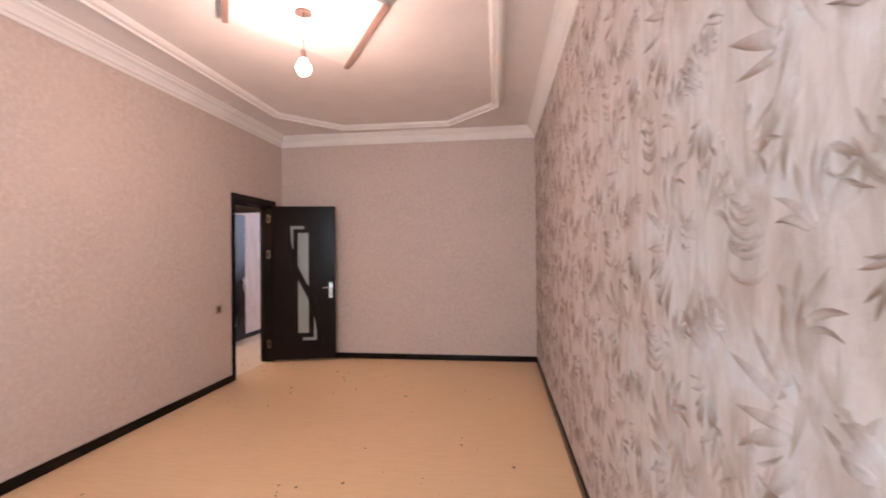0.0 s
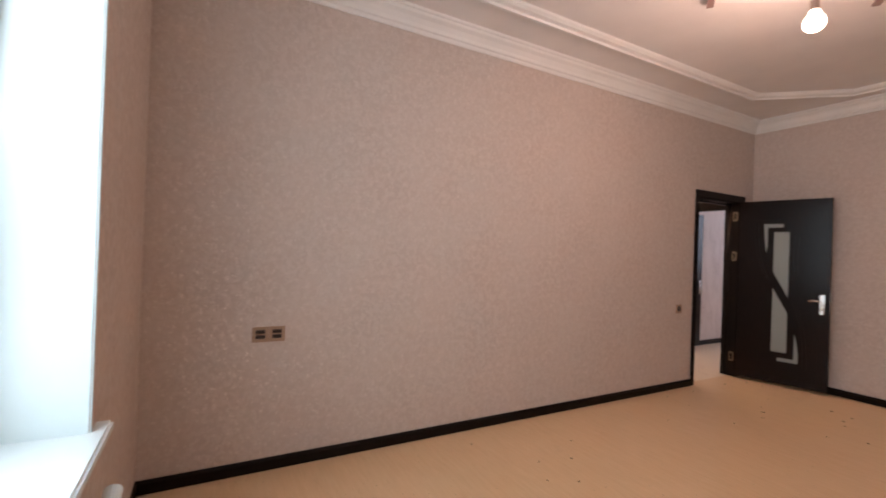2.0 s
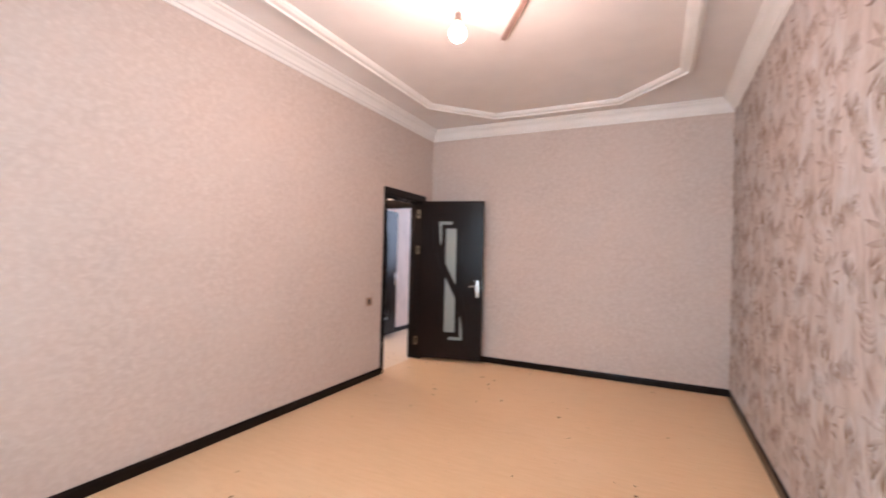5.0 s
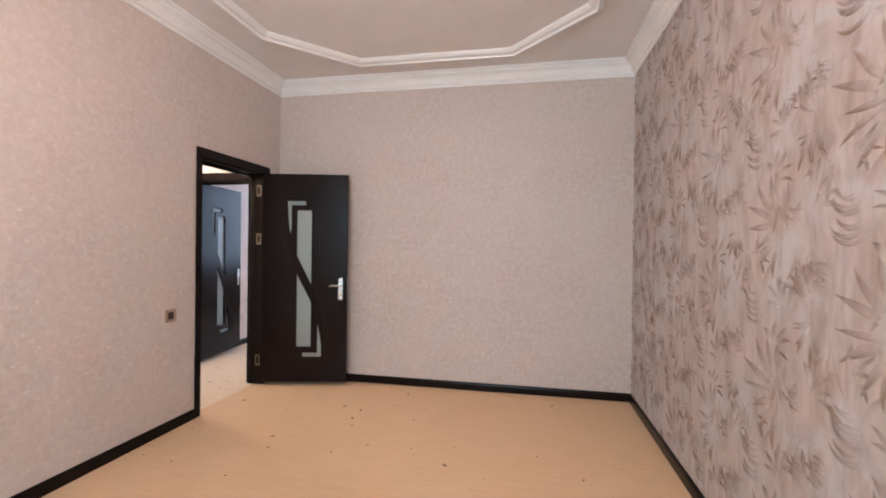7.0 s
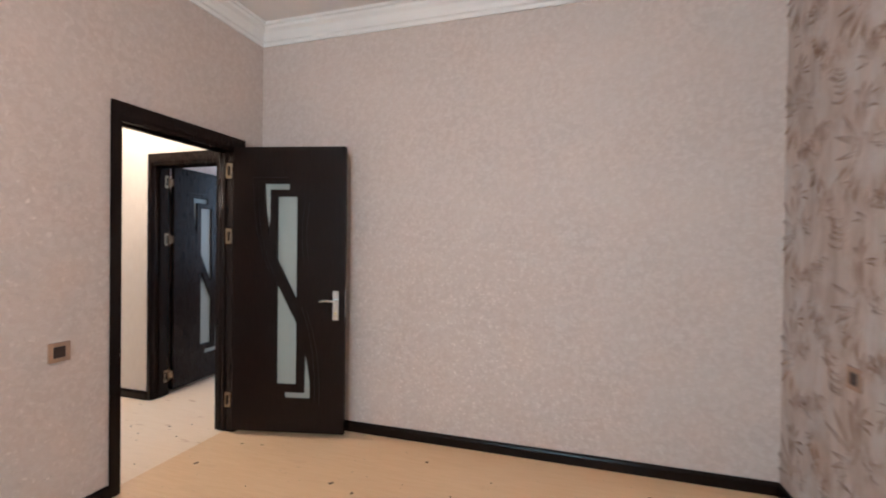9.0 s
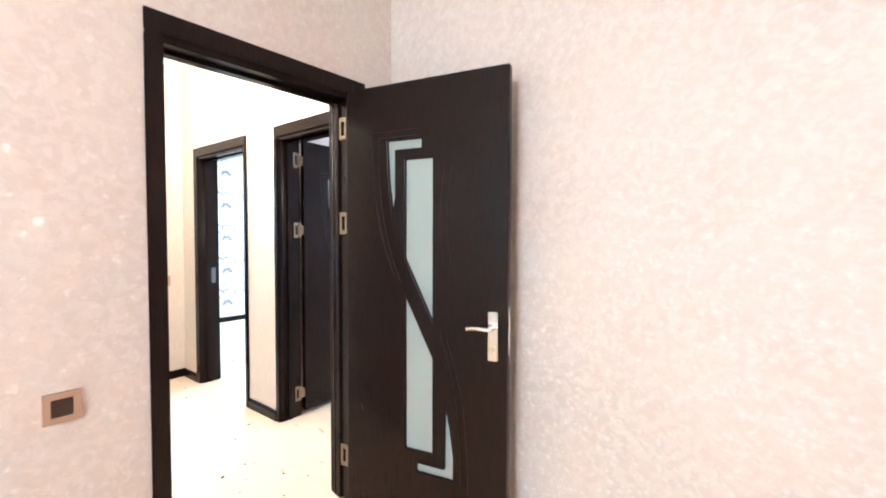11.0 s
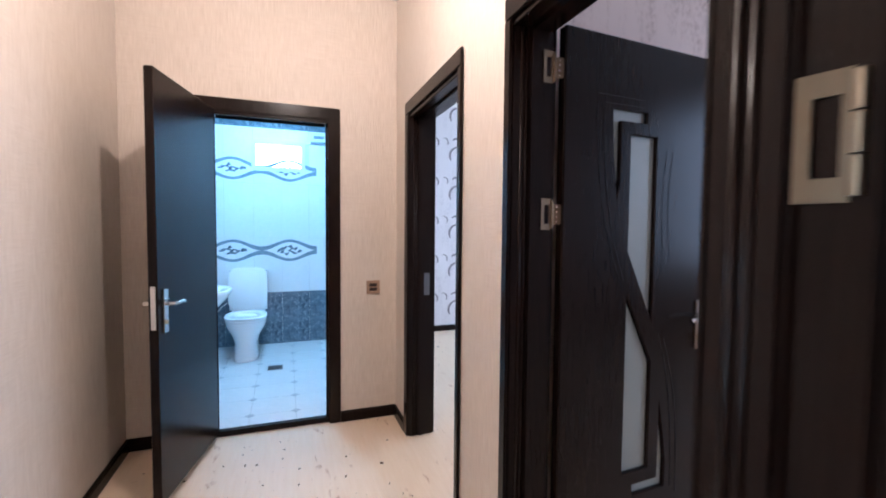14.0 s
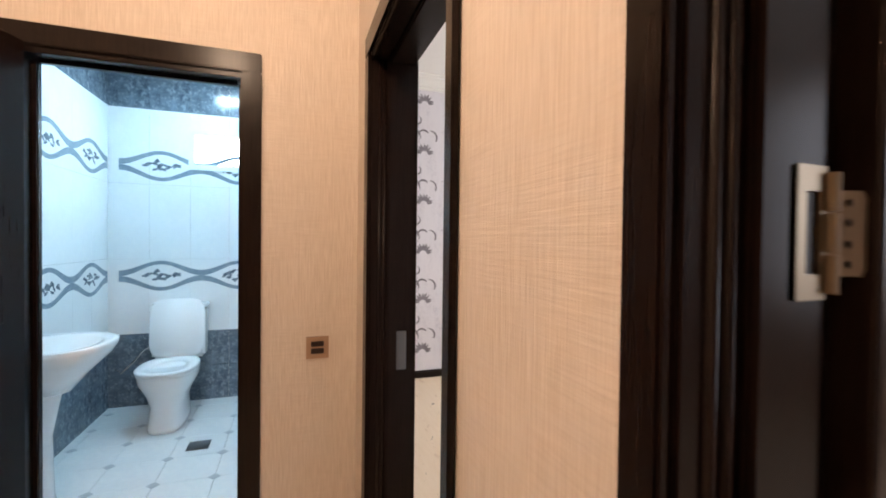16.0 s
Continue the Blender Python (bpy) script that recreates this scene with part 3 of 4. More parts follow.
def door(name, m, width, label, glazed=True, keys=False, pv=None, far=False):
    """A leaf hung at the local origin, along local x; the decorated face looks to -y."""
    e = empty(name, m, label, "door", "structure")
    t = 0.04
    k = width / 0.82
    z0, z1 = 0.004, 2.016
    holes = []
    if glazed:
        top_l = [(0.235, 1.755), (0.415, 1.755), (0.415, 1.715), (0.275, 1.715), (0.275, 1.50), (0.264, 1.43), (0.245, 1.57)]
        up = [(0.331, 1.665), (0.471, 1.665), (0.471, 0.945), (0.331, 1.222)]
        low = [(0.331, 1.048), (0.471, 0.778), (0.471, 0.345), (0.331, 0.345)]
        low_l = [(0.535, 0.575), (0.555, 0.48), (0.572, 0.36), (0.572, 0.248), (0.39, 0.248), (0.39, 0.287), (0.532, 0.287)]
        holes = [[(u * k, w) for u, w in h] for h in (top_l, up, low, low_l)]
    lf = part("leaf", slab(rect(0, z0, width, z1), holes, t, lambda u, d, w: (u, d, w)), M_WOOD, e, "dark wenge door leaf")
    bv = lf.modifiers.new("soft edges", "BEVEL")
    bv.width, bv.segments, bv.limit_method = 0.005, 2, "ANGLE"
    for h in holes:
        cu, cw = sum(p[0] for p in h) / len(h), sum(p[1] for p in h) / len(h)
        part("glass_pane", slab(h, [], 0.008, lambda u, d, w: (u, 0.016 + d, w)), M_FROST, e, "milky frosted glass")
    if glazed:
        # thin raised tubes; the grooves' shade is put into their dark colour
        for off in (0.0, 0.035):
            for face in (-0.0012, t + 0.0012):
                b = bmesh.new()
                pts = []
                for i in range(15):
                    s = i / 14
                    pts.append(((0.155 + off + 0.12 * s ** 2.6) * k, face, 1.80 - off * 0.8 - 0.66 * s))
                tube(b, [((0.40) * k, face, 1.80 - off * 0.8), *pts], 0.0010, 5)
                part("groove_shade", b, M_GROOVE_SHADE, e)
                b = bmesh.new()
                tube(b, [((0.645 - off - 0.10 * (i / 14) ** 2.6) * k, face, 0.205 + off * 0.8 + 0.66 * i / 14) for i in range(15)], 0.0010, 5)
                part("groove_shade", b, M_GROOVE_SHADE, e)
                b = bmesh.new()
                tube(b, [((0.53 + off - 0.02 * math.sin(i / 10 * 3)) * k, face, 1.62 - 0.42 * i / 10) for i in range(11)], 0.0008, 5)
                part("groove_shade", b, M_GROOVE_SHADE, e)
    u = width - 0.062
    lever(e, u, -1, 0.0)
    lever(e, u, 1, t)
    part("latch_plate", boxed((width - 0.001, 0.009, 0.83), (width + 0.002, 0.031, 1.03), 0.0008), M_CHROME, e)
    if keys:
        b = bmesh.new()
        cyl(b, (u, -0.03, 0.855), (u, -0.012, 0.855), 0.003)
        bmesh.ops.create_uvsphere(b, u_segments=10, v_segments=8, radius=0.014, matrix=Matrix.Translation((u, -0.036, 0.851)) @ Matrix.Diagonal((0.9, 0.25, 1.1, 1)))
        bmesh.ops.create_uvsphere(b, u_segments=10, v_segments=8, radius=0.012, matrix=Matrix.Translation((u + 0.004, -0.037, 0.82)) @ Matrix.Diagonal((0.6, 0.2, 1.6, 1)))
        part("keys", b, M_BRASS, e, "bunch of brass keys in the lock")
    if pv is not None:
        for z in ((0.142, 1.358, 1.869) if far else (0.204, 1.384, 1.854)):
            hinge(e, z, pv, far)
    return e


door("door_1", pose(0.030, -0.335, 0, 0, 0, 12.6), 0.815, "open dark wenge door with zigzag frosted glass, standing against the wall", pv=0.046)
door("door_2", pose(-1.097, 0.188, 0, 0, 0, 93.8), 0.785, "open dark wenge door with zigzag frosted glass and keys", keys=True, pv=0.0225, far=True)
bd = door("door_3", pose(-2.768, -1.175, 0, 0, 0, -12.0), 0.70, "open plain dark wenge bathroom door leaf", glazed=False)


# ---- switches and sockets ----
def wall_plate(name, m, n, label, bar=True):
    """A square plate in local xz, facing -y."""
    e = empty(name, m, label, "socket")
    w = 0.092
    for i in range(n):
        x = (i - (n - 1) / 2) * (w + 0.002)
        pl = part("plate", slab(rect(x - w / 2, -w / 2, x + w / 2, w / 2), [rect(x - 0.027, -0.027, x + 0.027, 0.027)], 0.009, lambda u, d, z: (u, d - 0.0095, z)), M_PLATE, e, "bronze-edged square frame")
        part("back_plate", boxed((x - 0.030, -0.0035, -0.030), (x + 0.030, -0.0005, 0.030)), M_PLATE, e)
        if bar:
            part("rocker", boxed((x - 0.0265, -0.009, 0.004), (x + 0.0265, -0.001, 0.0265), 0.002), M_SOCKET, pl)
            part("rocker", boxed((x - 0.0265, -0.009, -0.0265), (x + 0.0265, -0.001, -0.004), 0.002), M_SOCKET, pl)
        else:
            part("insert", boxed((x - 0.0265, -0.008, -0.0265), (x + 0.0265, -0.001, 0.0265), 0.002), M_SOCKET, pl)
    return e


wall_plate("light_switch", pose(0, -1.398, 0.805, 0, 0, 90), 1, "brown light switch with bronze-edged frame by the door", False)
wall_plate("double_socket", pose(0, -5.435, 0.792, 0, 0, 90), 2, "pair of brown sockets with bronze-edged frames")
wall_plate("light_switch", pose(E_ - 0.002, -0.66, 0.81, 0, 0, -90), 1, "brown switch with bronze-edged frame on leaf wallpaper", False)
wall_plate("hall_socket", pose(-2.79, -0.164, 0.893, 0, 0, 90), 1, "brown socket with bronze-edged frame in the hall")


# ---- ceiling lamps ----
def hanging_bulb(name, at, label, rose=True):
    x, y, z = at
    e = empty(name, pose(x, y, H), label, "lamp")
    b = bmesh.new()
    cyl(b, (0, 0, -0.03), (0, 0, -0.0225), 0.055, 24, 0.05)
    part("ceiling_rose", b, M_BAR, e, "small round ceiling rose")
    b = bmesh.new()
    tube(b, [(0, 0, -0.028), (0.004, 0.002, -0.12), (0.001, -0.002, -0.2), (0, 0, z - H + 0.11)], 0.003, 6)
    part("cord", b, M_CORD, e)
    b = bmesh.new()
    cyl(b, (0, 0, z - H + 0.115), (0, 0, z - H + 0.055), 0.019, 14, 0.021)
    holder = part("bulb_holder", b, M_BAR, e)
    b = bmesh.new()
    bmesh.ops.create_uvsphere(b, u_segments=20, v_segments=12, radius=0.048, matrix=Matrix.Translation((0, 0, z - H)))
    cyl(b, (0, 0, z - H + 0.02), (0, 0, z - H + 0.07), 0.036, 14, 0.018)
    g = part("glass_bulb", b, M_BULB, holder, "lit bare bulb")
    g.visible_shadow = False
    return e


hanging_bulb("pendant_bulb", (1.72, -3.0, 2.61), "bare lit bulb on a short cord from the ceiling")
RH = [(1.72, -2.17), (1.17, -3.0), (1.72, -3.83), (2.27, -3.0)]
medal = empty("ceiling_panel", pose(0, 0, 0), "white rhombus ceiling panel with two brown bars", "ceiling panel")
part("panel", slab(RH, [], 0.02, lambda u, d, w: (u, w, H - 0.021 + d)), M_WHITE, medal)
for a, b_ in ((0, 3), (1, 2)):
    p, q = Vector(RH[a]), Vector(RH[b_])
    d = (q - p).normalized()
    nrm = Vector((-d.y, d.x)) * 0.02
    part("bar", slab([tuple(p - d * 0.03 - nrm), tuple(q + d * 0.03 - nrm), tuple(q + d * 0.03 + nrm), tuple(p - d * 0.03 + nrm)], [], 0.015, lambda u, dd, w: (u, w, H - 0.037 + dd)), M_BAR, medal, "flat brown bar")

e = empty("bath_ceiling_lamp", pose(-4.27, -0.87, 2.75), "round lit white ceiling lamp in the bathroom", "lamp")
b = bmesh.new()
cyl(b, (0, 0, -0.03), (0, 0, -0.001), 0.11, 28)
rim = part("rim", b, M_WHITE, e)
b = bmesh.new()
cyl(b, (0, 0, -0.036), (0, 0, -0.0305), 0.095, 28)
part("diffuser", b, M_LED, rim, "glowing diffuser")

# ---- window, sill and radiator ----
win = empty("window_1", pose(0, 0, 0), "white plastic window with bright daylight behind", "window", "structure")
X0, X1, Z0, Z1 = 1.135, 2.98, 0.72, 2.58
fy0, fy1 = -6.40, -6.345
part("window_frame", slab(rect(X0, Z0, X1, Z1), [rect(X0 + 0.06, Z0 + 0.06, 2.02, Z1 - 0.06), rect(2.08, Z0 + 0.06, X1 - 0.06, Z1 - 0.06)], 0.055, along_x(fy1, -1)), M_PVC, win)
for a, b_ in ((X0 + 0.055, 2.025), (2.075, X1 - 0.055)):
    s = part("sash", slab(rect(a, Z0 + 0.055, b_, Z1 - 0.055), [rect(a + 0.055, Z0 + 0.11, b_ - 0.055, Z1 - 0.11)], 0.04, along_x(fy1 + 0.012, -1)), M_PVC, win)
    bv = s.modifiers.new("soft edges", "BEVEL")
    bv.width, bv.segments = 0.006, 2
    g = part("pane", boxed((a + 0.05, -6.378, Z0 + 0.105), (b_ - 0.05, -6.372, Z1 - 0.105)), M_GLASS, s)
    g.visible_shadow = False
for nm, lo, hi in (("reveal", (X0 + 0.0005, -6.345, Z0), (X0 + 0.006, -6.083, Z1)), ("reveal", (X1 - 0.006, -6.345, Z0), (X1 - 0.0005, -6.083, Z1)), ("reveal", (X0, -6.345, Z1 - 0.006), (X1, -6.083, Z1 - 0.0005))):
    part(nm, boxed(lo, hi), M_REVEAL, win, "white painted reveal")
part("corner_bead", boxed((X0 - 0.008, -6.0795, Z0 + 0.02), (X0 + 0.007, -6.076, Z1), 0.001), M_REVEAL, win)
tagged(part("window_sill", boxed((1.035, -6.345, 0.705), (3.06, -6.035, 0.742), 0.008), M_PVC), "wide white plastic window sill with overhang", "window sill", kind="structure")
structure("backdrop", boxed((-3, -9.05, -1), (7, -9.0, 6)), M_OUT, "plain bright overcast daylight outside", "backdrop")

rad = empty("radiator", pose(0, 0, 0), "white sectional radiator with valve under the window sill", "radiator")
for i in range(14):
    x = 1.40 + i * 0.08
    b = boxed((x, -6.04 + 0.0, 0.09), (x + 0.072, -5.985, 0.60), 0.012)
    part("section", b, M_PVC, rad)
b = bmesh.new()
cyl(b, (1.27, -6.01, 0.55), (1.405, -6.01, 0.55), 0.014)
cyl(b, (1.28, -6.01, 0.55), (1.28, -6.079, 0.55), 0.013)
pipe = part("pipe", b, M_PVC, rad)
b = bmesh.new()
cyl(b, (1.265, -6.01, 0.55), (1.19, -6.01, 0.575), 0.022, 16, 0.026)
part("valve_knob", b, M_PVC, pipe, "white valve knob")
for x in (1.5, 2.35):
    part("bracket", boxed((x, -6.079, 0.5), (x + 0.03, -6.03, 0.53)), M_PVC, rad)

# ---- bathroom fixtures ----
def lofted(rings, seg=28, top=True):
    """Skin through super-ellipse rings: (x, y, z, rx, ry, power)."""
    bm = bmesh.new()
    all_ = []
    for x, y, z, rx, ry, pw in rings:
        ring = []
        for k in range(seg):
            a = 2 * math.pi * k / seg
            c, s = math.cos(a), math.sin(a)
            ring.append(bm.verts.new((x + rx * math.copysign(abs(c) ** (2 / pw), c), y + ry * math.copysign(abs(s) ** (2 / pw), s), z)))
        all_.append(ring)
    for a, b_ in zip(all_, all_[1:]):
        for k in range(seg):
            bm.faces.new((a[k], a[(k + 1) % seg], b_[(k + 1) % seg], b_[k]))
    bm.faces.new(all_[0][::-1])
    if top:
        bm.faces.new(all_[-1])
    for f in bm.faces:
        f.smooth = True
    return bm


toilet = empty("toilet", pose(-4.945, -1.112, 0), "white ceramic toilet with its lid raised", "toilet")
part("pedestal", lofted([(0.40, 0, 0.0, 0.25, 0.115, 3), (0.40, 0, 0.03, 0.25, 0.115, 3), (0.39, 0, 0.16, 0.22, 0.105, 3), (0.40, 0, 0.24, 0.24, 0.13, 2.6), (0.42, 0, 0.33, 0.255, 0.18, 2.5), (0.42, 0, 0.39, 0.26, 0.19, 2.5)], top=False), M_CERAM, toilet)
bowl = lofted([(0.43, 0, 0.20, 0.03, 0.03, 2), (0.43, 0, 0.21, 0.08, 0.07, 2), (0.44, 0, 0.30, 0.14, 0.10, 2.4), (0.44, 0, 0.385, 0.245, 0.188, 2.5), (0.44, 0, 0.405, 0.25, 0.192, 2.5), (0.44, 0, 0.41, 0.235, 0.18, 2.5), (0.44, 0, 0.408, 0.15, 0.10, 2.4), (0.44, 0, 0.30, 0.12, 0.08, 2.3), (0.43, 0, 0.22, 0.06, 0.05, 2)])
part("bowl", bowl, M_CERAM, toilet)
seat = lofted([(0.445, 0, 0.411, 0.25, 0.195, 2.6), (0.445, 0, 0.428, 0.25, 0.195, 2.6), (0.445, 0, 0.432, 0.235, 0.182, 2.6), (0.455, 0, 0.43, 0.165, 0.112, 2.4), (0.455, 0, 0.409, 0.16, 0.108, 2.4)], top=False)
part("seat", seat, M_CERAM, toilet, "white toilet seat")
cistern = part("cistern", boxed((0.005, -0.185, 0.40), (0.16, 0.185, 0.80), 0.022), M_CERAM, toilet)
part("cistern_lid", boxed((0.0, -0.195, 0.80), (0.172, 0.195, 0.832), 0.010), M_CERAM, cistern)
lid = lofted([(0, 0, 0, 0.22, 0.185, 4.6), (0, 0, 0.006, 0.226, 0.19, 4.6), (0, 0, 0.018, 0.224, 0.188, 4.6), (0, 0, 0.022, 0.20, 0.165, 4.6)])
lo = part("raised_lid", lid, M_CERAM, toilet, "raised white lid")
lo.matrix_local = pose(0.196, 0, 0.652, 0, -98, 0)
b = bmesh.new()
tube(b, [(0.05, -0.19, 0.5), (0.06, -0.26, 0.46), (0.08, -0.34, 0.36), (0.10, -0.40, 0.30), (0.06, -0.45, 0.32)], 0.007, 8)
part("supply_hose", b, M_CHROME, toilet, "thin braided supply hose")

sink = empty("wash_basin", pose(-3.56, -1.63, 0) @ Matrix.Diagonal((0.95, 0.88, 0.985, 1)), "white ceramic wash basin on a pedestal", "wash basin")
part("basin", lofted([(0, 0.22, 0.58, 0.09, 0.13, 2.2), (0, 0.24, 0.66, 0.17, 0.18, 2.3), (0, 0.27, 0.755, 0.25, 0.255, 2.5), (0, 0.28, 0.80, 0.29, 0.275, 2.5), (0, 0.28, 0.825, 0.29, 0.277, 2.5), (0, 0.28, 0.83, 0.27, 0.255, 2.5), (0, 0.29, 0.82, 0.22, 0.19, 2.3), (0, 0.29, 0.72, 0.13, 0.12, 2)]), M_CERAM, sink)
part("basin_pedestal", lofted([(0, 0.17, 0.0, 0.10, 0.10, 2.6), (0, 0.17, 0.04, 0.09, 0.09, 2.6), (0, 0.18, 0.35, 0.075, 0.075, 2.4), (0, 0.20, 0.62, 0.10, 0.11, 2.3)]), M_CERAM, sink)
b = bmesh.new()
cyl(b, (0, 0.07, 0.825), (0, 0.07, 0.93), 0.022)
tube(b, [(0, 0.07, 0.91), (0, 0.13, 0.93), (0, 0.19, 0.925), (0, 0.20, 0.905)], 0.012, 10)
tap = part("mixer_tap", b, M_CHROME, sink, "chrome mixer tap")
part("tap_lever", tube(bmesh.new(), [(0, 0.07, 0.93), (0, 0.06, 0.965), (0, 0.11, 0.985)], 0.008, 8), M_CHROME, tap)

b = boxed((-0.065, -0.065, 0.0), (0.065, 0.065, 0.004), 0.001)
dr = tagged(part("floor_drain", b, M_STEEL), "dark steel square floor drain in the bathroom tiles", "drain")
dr.location = (-4.04, -0.834, 0.0035)

bw = empty("bath_window", pose(0, 0, 0), "small bright window high in the bathroom wall", "window", "structure")
part("window_frame", slab(rect(-1.075, 1.915, -0.525, 2.245), [rect(-1.03, 1.96, -0.57, 2.20)], 0.03, along_y(-4.938, -1)), M_PVC, bw)
part("pane", boxed((-5.055, -1.04, 1.95), (-5.048, -0.56, 2.21)), M_PANE, bw, "overexposed bright pane")

vent = empty("wall_vent", pose(-4.949, -0.375, 2.285), "small blue-grey slatted vent high on the bathroom tiles", "vent")
for z, w in ((0.035, 0.055), (-0.03, 0.09)):
    part("slat", boxed((0.0, -w, z - 0.017), (0.018, w, z + 0.012), 0.003), M_BORDER, vent)
part("backing", boxed((-0.0005, -0.075, -0.05), (0.004, 0.075, 0.05), 0.001), M_TILE, vent)

# ---- leaf relief on the feature wall ----
def petal(vs, fs, uvs, root, ang, length, width, curve, to3d, lift=0.0025, seg=6):
    """One curved leaf stroke with a raised spine, from its root outward."""
    n0 = len(vs)
    x, y, a = root[0], root[1], ang
    step = length / seg
    for i in range(seg + 1):
        s = i / seg
        w = width * math.sin(math.pi * min(1, 0.12 + 0.88 * s) ** 0.8) * 0.5 + 0.0006
        nx, ny = -math.sin(a), math.cos(a)
        h = lift * math.sin(math.pi * min(0.97, 0.1 + 0.85 * s))
        for o, hh in ((-1, 0.0003), (-0.25, h), (1, 0.0004)):
            vs.append(to3d(x + nx * w * o, y + ny * w * o, hh))
            uvs.append((s, (o + 1) / 2))
        x += math.cos(a) * step
        y += math.sin(a) * step
        a += curve / seg
    for i in range(seg):
        for k in range(2):
            p = n0 + i * 3 + k
            fs.append((p, p + 1, p + 4, p + 3))


def relief(name, strokes, material, parent, to3d, label, lift=0.0025):
    vs, fs, uvs = [], [], []
    for root, ang, length, width, curve in strokes:
        petal(vs, fs, uvs, root, ang, length, width, curve, to3d, lift)
    me = bpy.data.meshes.new(name)
    me.from_pydata(vs, [], fs)
    lay = me.uv_layers.new(name="UVMap")
    idx = np.zeros(len(me.loops), dtype=np.int32)
    me.loops.foreach_get("vertex_index", idx)
    lay.data.foreach_set("uv", np.array(uvs, dtype=np.float32)[idx].ravel())
    me.polygons.foreach_set("use_smooth", [True] * len(me.polygons))
    me.materials.append(material)
    ob = new(name, me)
    ob.parent = parent
    return tagged(ob, label, kind="stuff")


def fan(rng, c, ang, n, spread, length, width, curl):
    out = []
    for i in range(n):
        f = (i / (n - 1) - 0.5) if n > 1 else 0
        a = ang + f * spread + rng.uniform(-0.07, 0.07)
        L = length * (1 - 0.9 * f * f) * rng.uniform(0.85, 1.1)
        r0 = 0.38 * length
        out.append(((c[0] + math.cos(a) * r0, c[1] + math.sin(a) * r0), a, L * 0.8, width * rng.uniform(0.75, 1.2), curl * (f * 2) + rng.uniform(-0.2, 0.2)))
    return out


def leaf_tile(rng):
    """One repeat of the paper, 0.53 by 0.64: crisp palm, comb, shell and curl sprays."""
    s = []
    s += fan(rng, (0.06, 0.46), 0.15, 8, 2.2, 0.21, 0.036, 0.7)
    s += fan(rng, (0.40, 0.50), 1.0, 11, 1.5, 0.13, 0.017, -0.8)
    s += fan(rng, (0.42, 0.47), -1.1, 8, 1.3, 0.11, 0.014, 0.8)
    for i in range(6):
        s.append(((0.20 + 0.006 * i, 0.10 + 0.024 * i), -0.75 + 0.07 * i, 0.125 - 0.006 * i, 0.021, 1.7))
    s += fan(rng, (0.44, 0.20), 2.4, 5, 1.4, 0.12, 0.020, 1.3)
    s += fan(rng, (0.47, 0.14), 0.4, 4, 1.0, 0.09, 0.018, -1.4)
    s += fan(rng, (0.28, 0.33), 2.8, 4, 1.1, 0.09, 0.016, 1.4)
    s += fan(rng, (0.08, 0.28), 3.6, 4, 1.2, 0.08, 0.015, -1.3)
    s += fan(rng, (0.14, 0.62), 2.2, 5, 1.3, 0.11, 0.020, 1.2)
    s += fan(rng, (0.32, 0.60), 0.2, 5, 1.2, 0.11, 0.018, -1.0)
    s += fan(rng, (0.05, 0.13), 1.2, 6, 1.2, 0.12, 0.017, 0.9)
    return s


def feather_tile(rng):
    """Broad soft strokes that rise behind the sprays."""
    s = []
    for c, n, L in (((0.24, 0.10), 5, 0.24), ((0.46, 0.12), 4, 0.20), ((0.10, 0.02), 4, 0.18), ((0.33, 0.44), 4, 0.17), ((0.02, 0.40), 3, 0.16)):
        s += fan(rng, c, -1.57 + rng.uniform(-0.3, 0.3) if n == 4 else 1.57 + rng.uniform(-0.3, 0.3), n, 0.75, L, 0.034, 0.5)
    return s


rng = random.Random(4)
for name, tile, material, label, lift in (("leaf_relief", leaf_tile(rng), M_LEAF, "embossed brown leaf sprays", 0.011),
                                          ("feather_relief", feather_tile(rng), M_FEATHER, "embossed soft taupe feather strokes", 0.008)):
    strokes = []
    for i in range(12):
        for j in range(-1, 5):
            du, dw = -6.09 + i * 0.53, j * 0.64 + (0.32 if i % 2 else 0.0)
            for (x, y), a, L, w, c in tile:
                X, Y, a, L = x + du + rng.gauss(0, 0.006), y + dw + rng.gauss(0, 0.006), a + rng.gauss(0, 0.04), L * rng.uniform(0.9, 1.1)
                if rng.random() < 0.94 and -6.03 < X < -0.10 and 0.12 < Y < 2.78:
                    strokes.append(((X, Y), a, L * 1.25, w * rng.uniform(0.65, 0.95), c))
    relief(name, strokes, material, wall_east, lambda u, w, h: (E_ - h, u, w), label, lift)

# scroll print on the far wall of the second room
strokes = []
rs = random.Random(9)
TS = []
TS += fan(rs, (0.30, 0.14), 1.57, 9, 2.6, 0.10, 0.026, 0.4)
TS += [((0.10, 0.10), 1.9, 0.30, 0.030, -2.6), ((0.12, 0.36), 0.6, 0.22, 0.026, -2.8), ((0.34, 0.36), 2.4, 0.16, 0.02, 2.8), ((0.42, 0.28), 1.2, 0.16, 0.02, 2.4), ((0.05, 0.30), 1.2, 0.14, 0.016, 2.6), ((0.22, 0.44), 0.2, 0.12, 0.016, 2.8)]
for i in range(8):
    for j in range(6):
        for (x, y), a, L, w, c in TS:
            X, Y = 0.18 + x + i * 0.5, 0.1 + y + j * 0.5 - 0.02
            if X < 3.9 and Y < 2.78:
                strokes.append(((X, Y), a, L, w, c))
relief("scroll_print", strokes, M_SCROLL, bpy.data.objects["room_two_wall_west"], lambda u, w, h: (-5.08 + h, u, w), "dark grey scroll and lotus print", 0.001)

